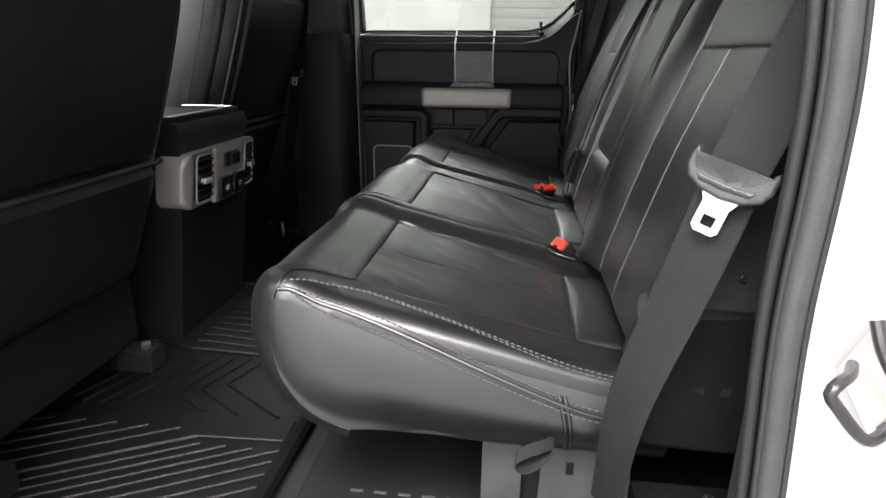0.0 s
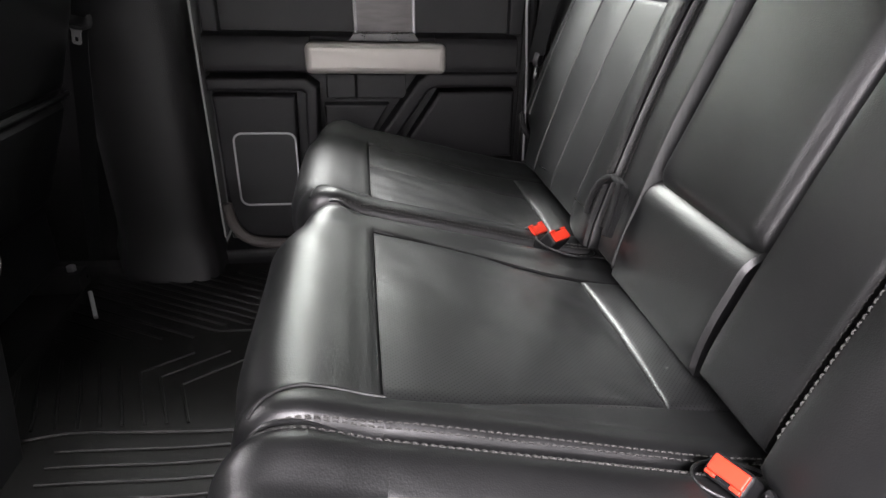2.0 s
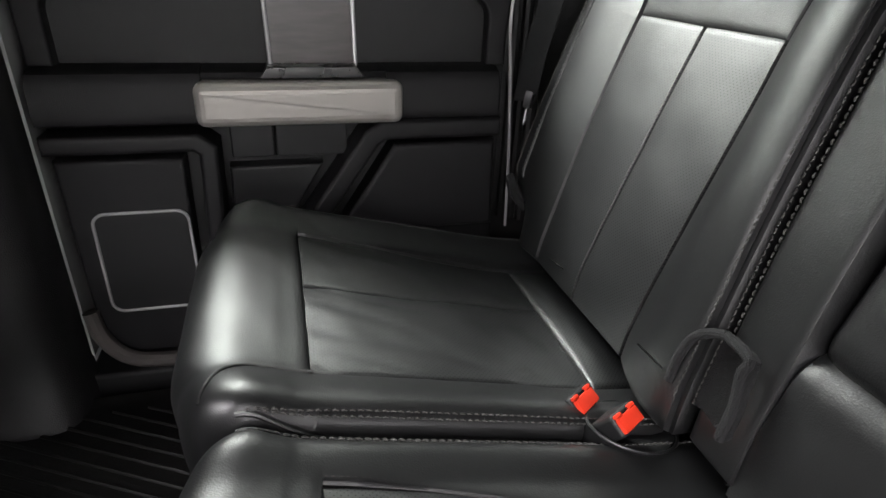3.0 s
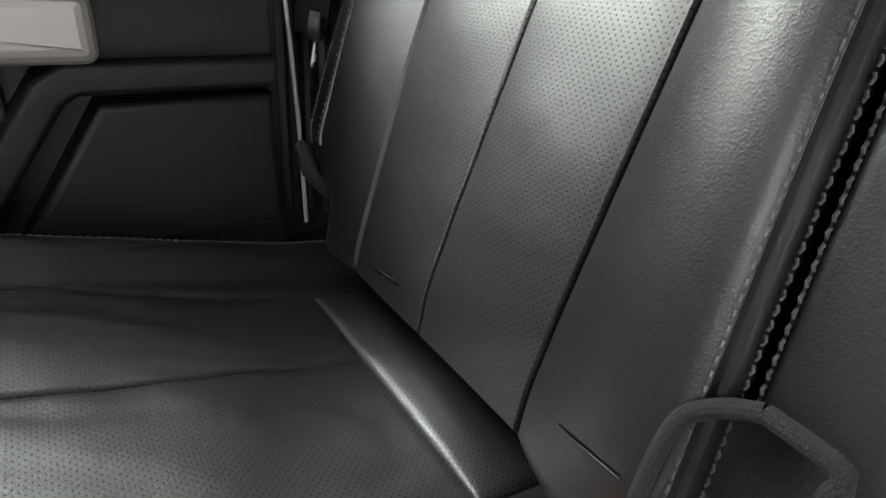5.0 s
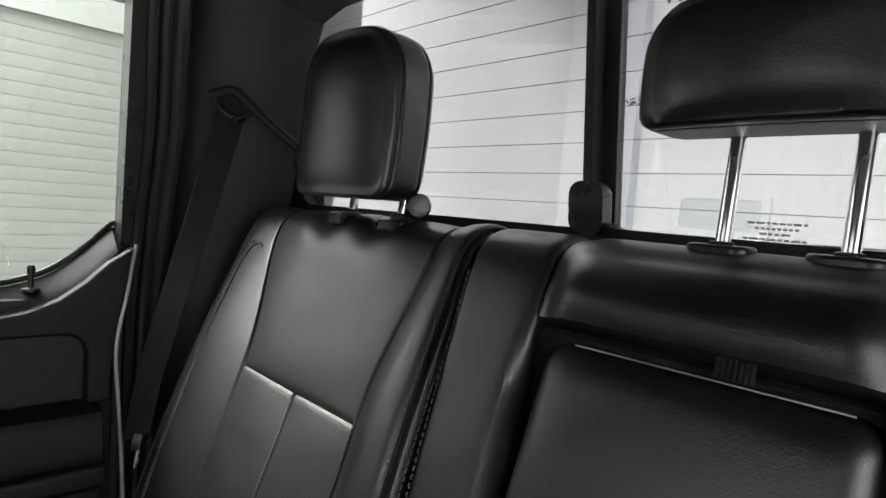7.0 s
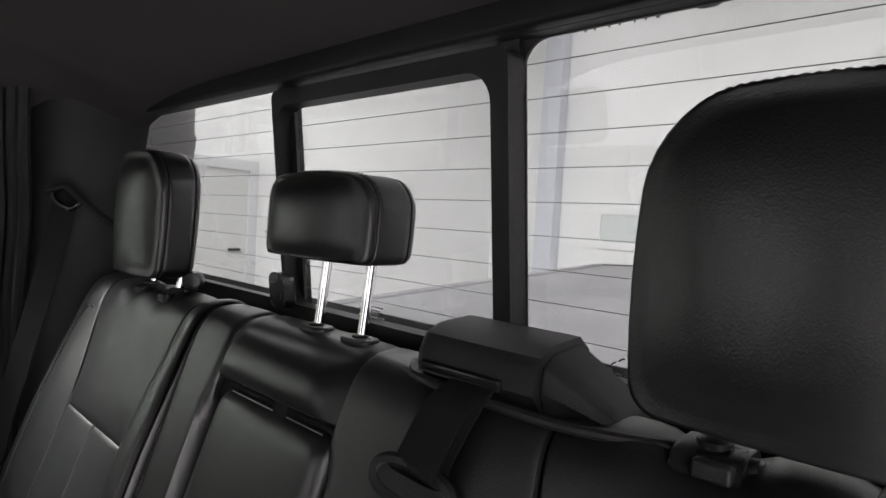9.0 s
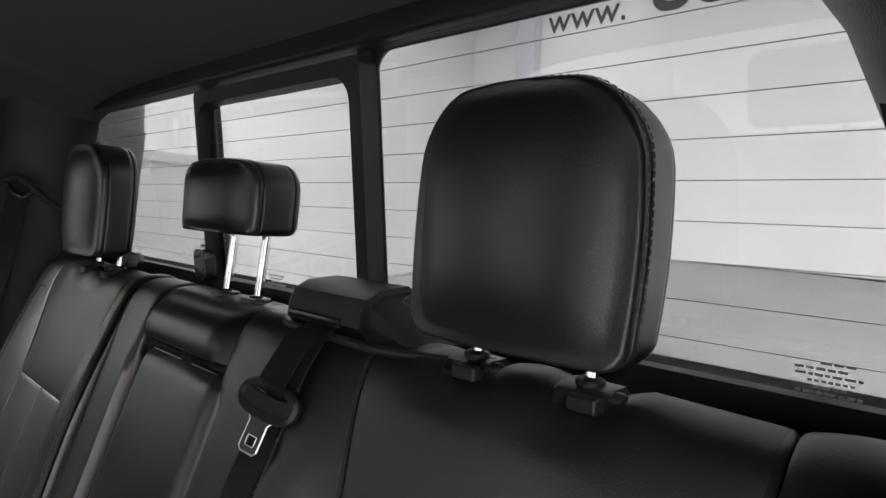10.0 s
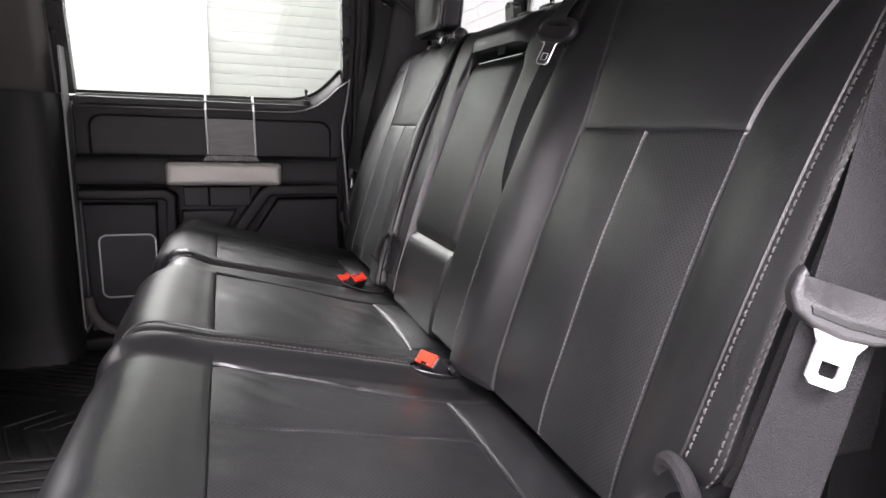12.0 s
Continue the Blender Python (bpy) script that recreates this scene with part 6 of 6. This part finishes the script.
def console():
    ob = thing("centre_console", (-1.1, -0.055, 0.05), "black centre console with silver rear vent panel", "console")
    y0, y1 = -0.206, 0.140
    yc = (y0 + y1) / 2
    body = [(-1.55, 0.06), (-0.910, 0.06), (-0.890, 0.20), (-0.870, 0.36), (-0.857, 0.50), (-0.849, 0.535), (-0.856, 0.561), (-0.888, 0.568), (-1.55, 0.557)]
    part("body", prism(body, lambda p, q, d: Vector((p, d, q)), y0 + 0.012, y1 - 0.012, 0.008, 3), PLASTIC, ob)
    # Slab near rim height; its dark colour is the open bin's inner shade.
    part("bin_shade", block(-1.5, -0.905, y0 + 0.03, y1 - 0.03, 0.562, 0.5705, 0.002, 2), CARPET, ob, "flat dark slab for the shade inside the storage bin")
    part("bin_rear_rim", block(-0.894, -0.868, y0 + 0.02, y1 - 0.02, 0.562, 0.576, 0.004, 3), PLASTIC, ob)
    part("lid_rim", tube(curve_points([(-1.02, y0 + 0.026, 0.575), (-0.90, y0 + 0.026, 0.576), (-0.884, y0 + 0.040, 0.576), (-0.881, yc, 0.5765), (-0.884, y1 - 0.040, 0.576), (-0.90, y1 - 0.026, 0.576), (-1.02, y1 - 0.026, 0.575)], 30), 0.0010, 8), BRIGHT_TRIM, ob, "thin bright lid edge")
    # silver panel on the rear face; e runs out from the face
    face = lambda p, q, e: Vector((-0.873 + 0.13 * (q - 0.30) + e - 0.028 * ((p - yc) / 0.20) ** 4, p, q))
    outer = [(p, q) for p, q in rounded(y0 - 0.002, y1 + 0.002, 0.375, 0.505, 0.030, 7)]
    outer = [(p, q + (0.006 if abs(p - yc) > 0.06 and q > 0.43 else 0) * -1) for p, q in outer]
    part("panel_frame", prism(outer, face, -0.040, 0.022, 0.008, 3), SILVER, ob, "satin silver vent panel")
    part("panel_centre", prism(rounded(yc - 0.070, yc + 0.070, 0.372, 0.502, 0.006, 4), face, 0.015, 0.026, 0.003), SILVER, ob, "raised silver middle plate")
    for s in (-1, 1):
        a, b = sorted((yc + s * 0.082, yc + s * 0.138))
        vent = part("vent", prism(rounded(a, b, 0.388, 0.490, 0.010, 5), face, 0.016, 0.0232, 0.001), OPENING_BLACK, ob, "black air vent")
        part("vent_rim", tube([face(p, q, 0.024) for p, q in rounded(a - 0.002, b + 0.002, 0.386, 0.492, 0.011, 5)], 0.0022, 6, True), SILVER, ob)
        for i in range(6):
            q = 0.396 + i * 0.0165
            part("vent_slat", prism([(a + 0.002, q), (b - 0.002, q), (b - 0.002, q + 0.004), (a + 0.002, q + 0.004)], face, 0.022, 0.029, 0.001), PLASTIC_GLOSS, ob)
        part("vent_tab", prism(rounded(a + 0.012, b - 0.012, 0.428, 0.442, 0.004, 3), face, 0.024, 0.036, 0.002), BRIGHT_TRIM, ob, "bright vent tab")
    part("socket_cover", prism(rounded(yc - 0.058, yc - 0.002, 0.378, 0.430, 0.010, 4), face, 0.022, 0.034, 0.004, 3), PLASTIC_GLOSS, ob, "black power socket cover")
    part("socket_cover", prism(rounded(yc + 0.010, yc + 0.066, 0.378, 0.430, 0.010, 4), face, 0.022, 0.034, 0.004, 3), PLASTIC_GLOSS, ob, "black power socket cover")
    part("socket_mark", prism(rounded(yc - 0.036, yc - 0.020, 0.396, 0.408, 0.003, 3), face, 0.0335, 0.0345, 0), MARK_WHITE, ob, "small pale mark")
    for i in range(2):
        part("socket_mark", prism([(yc + 0.030, 0.402 - i * 0.007), (yc + 0.048, 0.402 - i * 0.007), (yc + 0.048, 0.405 - i * 0.007), (yc + 0.030, 0.405 - i * 0.007)], face, 0.0335, 0.0345, 0), MARK_WHITE, ob, "small pale mark")
    part("usb_port", prism(rounded(yc - 0.034, yc + 0.030, 0.450, 0.484, 0.005, 3), face, 0.022, 0.032, 0.003), PLASTIC, ob, "grey port flap")
    part("usb_lid", prism(rounded(yc - 0.016, yc + 0.026, 0.453, 0.481, 0.003, 3), face, 0.031, 0.038, 0.002), PLASTIC_GLOSS, ob)


def floor_mat():
    mat = thing("floor_mat", (-0.75, YC, 0.03), "black ribbed all-weather rubber floor mat", "floor mat")
    z = 0.050
    def sheet(u, v):
        x, y = -1.03 + 0.52 * u, -0.80 + 1.56 * v
        rim = max(1 - min(u, 1 - u) / 0.05, 1 - min(v, 1 - v) / 0.015, 0)
        hump = 0.012 * smoothstep(0.24, 0.18, abs(y - YC)) * smoothstep(0.75, 0.3, u)
        return Vector((x, y, z + hump + 0.010 * rim * rim))
    part("mat_sheet", pad(sheet, 40, 60, 0.002, 0.008, 0.012, toward=(-0.75, 0, 2)), MAT_RUBBER, mat)
    top = lambda x, y: Vector((x, y, z + 0.012 * smoothstep(0.24, 0.18, abs(y - YC)) * smoothstep(0.75, 0.3, (x + 1.03) / 0.52) + 0.0015))
    def rib(a, b, r=0.0032):
        p, q = Vector(a), Vector(b)
        pts = [top(*p.lerp(q, i / 6)) for i in range(7)]
        part("rib", tube(pts, r, 6), MAT_RUBBER, mat)
    for mirror in (lambda y: y, lambda y: 2 * YC - y):
        # long slanting ribs beside the door, bent ribs further in
        ends = [(-0.985 + 0.0625 * i, -0.505) for i in range(5)] + [(-0.676 + 0.048 * i, -0.543) for i in range(4)] + [(-0.532, -0.572 - 0.031 * i) for i in range(7)]
        for x, y in ends:
            run = min((x + 1.02) if y > -0.7 else 0.3, (y + 0.785) / 0.55)
            if run > 0.03:
                rib((x - run, mirror(y - 0.55 * run)), (x, mirror(y)), 0.0034)
        rib((-1.0, mirror(-0.693)), (-0.692, mirror(-0.524)), 0.0048)
        rib((-0.692, mirror(-0.524)), (-0.534, mirror(-0.516)), 0.0030)
        rib((-0.534, mirror(-0.516)), (-0.534, mirror(-0.462)), 0.0030)
        for i in range(9):
            x = -0.966 + 0.0355 * i
            deep = (0.165, 0.19, 0.205, 0.205, 0.185, 0.17, 0.148, 0.13, 0.105)[i]
            rib((x, mirror(-0.246)), (x - 0.36 * deep, mirror(-0.246 - deep)), 0.0030)
            if i > 5:
                low = min(0.10, 0.45 - 0.246 - deep)
                rib((x - 0.36 * deep, mirror(-0.246 - deep)), (x - 0.36 * deep + low / 0.66, mirror(-0.246 - deep - low)), 0.0030)
        for a, b in (((-1.007, -0.231), (-0.956, -0.212)), ((-0.956, -0.212), (-0.862, -0.231)), ((-0.862, -0.231), (-0.55, -0.221))):
            rib((a[0], mirror(a[1])), (b[0], mirror(b[1])), 0.0042)
    for i in range(11):
        rib((-0.866, -0.198 + i * 0.0325), (-0.56, -0.194 + i * 0.0325), 0.0030)


def under_seat():
    tray = thing("storage_tray", (-0.25, YC, 0.03), "black plastic storage tray under the rear bench", "storage tray")
    part("tray", block(-0.46, 0.16, -0.70, 0.66, 0.03, 0.062, 0.01), PLASTIC, tray)
    for i in range(5):
        x = -0.379 + i * 0.0375
        part("tray_slot", block(x, x + 0.020, -0.634, -0.628, 0.060, 0.0632, 0.001), LEG_PAINT, tray, "pale edge of a slot")
    for y in (-0.55, 0.05, 0.50):
        leg = thing("bench_leg", (-0.15, y, 0.06), "grey steel support leg under the rear bench", "seat leg", "bench legs")
        part("leg_plate", block(-0.176, -0.120, y - 0.12, y - 0.112, 0.06, 0.245, 0.002), LEG_PAINT, leg, "grey painted steel plate")
        part("leg_bracket", prism([(-0.098, 0.06), (-0.094, 0.222), (0.02, 0.222), (0.03, 0.06)], lambda p, q, d: Vector((p, y + d, q)), -0.13, -0.118, 0.003), LEG_PAINT, leg)
        part("leg_bracket_slot", block(-0.062, -0.052, y - 0.1325, y - 0.1295, 0.168, 0.186, 0.0005), OPENING_BLACK, leg)
        part("leg_bar", rod((-0.05, y - 0.11, 0.10), (-0.05, y + 0.11, 0.10), 0.012), DARK_STEEL, leg)
        part("leg_block", block(-0.17, -0.06, y - 0.10, y + 0.12, 0.06, 0.235, 0.006), PLASTIC, leg)
    loop = thing("pull_strap", (-0.10, -0.76, 0.22), "black fabric pull loop under the cushion edge", "pull strap")
    pts = curve_points([(-0.088, -0.748, 0.266), (-0.100, -0.756, 0.264), (-0.118, -0.762, 0.260), (-0.131, -0.766, 0.252), (-0.130, -0.766, 0.243), (-0.118, -0.764, 0.238), (-0.104, -0.758, 0.243), (-0.090, -0.748, 0.254)], 36)
    part("strap_band", ribbon(pts, Vector((0.05, 1, 0.25)), 0.020, 0.0012), WEBBING, loop)


def lower_trim_left():
    t = thing("trim_lower_left", (0.06, -0.8, 0.3), "black plastic lower pillar trim beside the bench", "pillar trim", kind="structure")
    out = [(-0.004, 0.302), (0.012, 0.297), (0.135, 0.294), (0.130, 0.455), (0.085, 0.466), (0.022, 0.462), (0.000, 0.452), (-0.012, 0.434), (-0.016, 0.405), (-0.014, 0.360)]
    # The shade beside the doorway is in the darkened colour of these covers.
    part("lower_cover", prism(out, lambda p, q, d: Vector((p + 0.004, -0.772 + d, q - 0.010)), 0.018, -0.004, 0.010, 5), SHADED_BLACK, t)
    part("cover_ledge", block(0.006, 0.11, -0.765, -0.712, 0.340, 0.440, 0.016, 4), SHADED_BLACK, t)
    part("cover_mark", prism([(0.052, 0.376), (0.062, 0.381), (0.062, 0.371)], lambda p, q, d: Vector((p, -0.774 + d, q - 0.01)), 0.0, -0.0032, 0.0), PLASTIC_GLOSS, t)
    part("cover_mark", prism(rounded(0.080, 0.090, 0.371, 0.381, 0.002), lambda p, q, d: Vector((p, -0.774 + d, q - 0.01)), 0.0, -0.0032, 0.0), PLASTIC_GLOSS, t)
    part("lower_well", block(0.0, 0.13, -0.88, -0.76, 0.03, 0.235, 0.008), SHADED_BLACK, t)
    part("well_rod", rod((0.035, -0.83, 0.20), (0.075, -0.82, 0.262), 0.010), DARK_STEEL, t)
    part("upper_cover", prism([(0.03, 0.462), (0.16, 0.462), (0.17, 0.68), (0.10, 0.68)], lambda p, q, d: Vector((p, -0.785 + d, q)), 0.03, 0.0, 0.004), CARPET, t, "dark cloth lined recess")
    part("screw", lathe([(0.004, 0), (0.004, 0.003), (0.003, 0.004)], pose(0.076, -0.785, 0.50, 90), 10), PLASTIC_GLOSS, t)


def front_belt():
    b = thing("front_seat_belt", (-0.93, 0.69, 0.5), "black webbing front seat belt on the centre pillar", "seat belt")
    run = curve_points([(-0.870, 0.700, 1.0), (-0.885, 0.698, 0.85), (-0.910, 0.694, 0.68), (-0.93, 0.692, 0.60), (-0.955, 0.690, 0.42), (-0.985, 0.690, 0.24), (-1.0, 0.69, 0.12)], 40)
    part("webbing", ribbon(run, Vector((0.9, -0.35, 0.15)), 0.047, 0.0012), WEBBING, b)
    m = Matrix.Translation((-0.922, 0.684, 0.650)) @ Matrix.Rotation(radians(8), 4, "Y") @ Matrix.Rotation(radians(-20), 4, "Z")
    tongue(m, 0.066, b)
    c = thing("seat_lever", (-0.93, 0.50, 0.14), "small bright metal lever beside the front seat", "lever")
    part("lever_blade", moved(block(-0.004, 0.004, -0.03, 0.03, -0.006, 0.006, 0.002), pose(-0.90, 0.42, 0.155, 30, 0, 25)), STEEL, c)


# ---- put it all together ----
garage()
wall_sign()
truck_bed()
cab_floor()
cab_sides()
jamb_left()
rear_window()
pillar_trims()
far_door()

for where, y, text in (("driver", -0.5, "black leather outer rear seat beside the open doorway"), ("middle", -0.02, "narrow black leather middle rear seat with armrest hollow"), ("far", 0.47, "black leather outer rear seat beside the closed door")):
    seat = thing("car_seat", (-0.1, y, 0.22), text, "car seat", "rear bench seats")
    if where == "driver":
        cushion(seat, *CUSHIONS["driver"], "", split=-0.472, narrow=(0.012, 0.042), rows=True, corners=(0.06, 0.02))
        outer_back(seat, -0.780, -0.268, -0.655, -0.385, "", guides=(-0.460, -0.575))
    elif where == "middle":
        cushion(seat, *CUSHIONS["middle"], "", bolster=0.008, lift=0.004, narrow=(0.042, 0.040), bite=-0.047, corners=(0.02, 0.06))
        middle_back(seat, -0.258, 0.2235, 0.10)
    else:
        cushion(seat, *CUSHIONS["far"], "", split=0.478, narrow=(0.0, 0.035), bite=-0.038)
        outer_back(seat, 0.742, 0.2270, 0.590, 0.320, "", 0.10, 0.028, (0.411, 0.519))
headrest(-0.5175, "large black leather head restraint set low", 0.219, 0.959, 1.170, posts=(-0.0575, 0.0575), x=0.233, shift=0.001)
headrest(-0.0215, "small black leather head restraint raised on long steel posts", 0.205, 1.030, 1.124, 0.093, (-0.043, 0.043), 0.241, 0.010, 0.004)
piece("belt_outlet_cap", lathe([(0.013, 0.0), (0.0165, 0.003), (0.0165, 0.030), (0.014, 0.034), (0.006, 0.035)], pose(0.262, 0.420, 0.956, 90, 0, -35)), PLASTIC_GLOSS, "round black plastic cap behind the head restraint", "cap")
headrest(0.465, "large black leather head restraint set low", low=0.960, shift=0.030)
post_guides(-0.5175, (-0.0575, 0.0575), 0.233, 0.927)
post_guides(-0.0215, (-0.043, 0.043), 0.240, 0.9378, flush=True)
post_guides(0.465, z=0.927)
belt_box()
belts()
buckles()
front_seat(-0.510, 0.035, "black leather driver seat with a rear map pocket")
front_seat(0.475, -0.10, "black leather front passenger seat with a rear map pocket")
console()
front_belt()
floor_mat()
under_seat()
lower_trim_left()
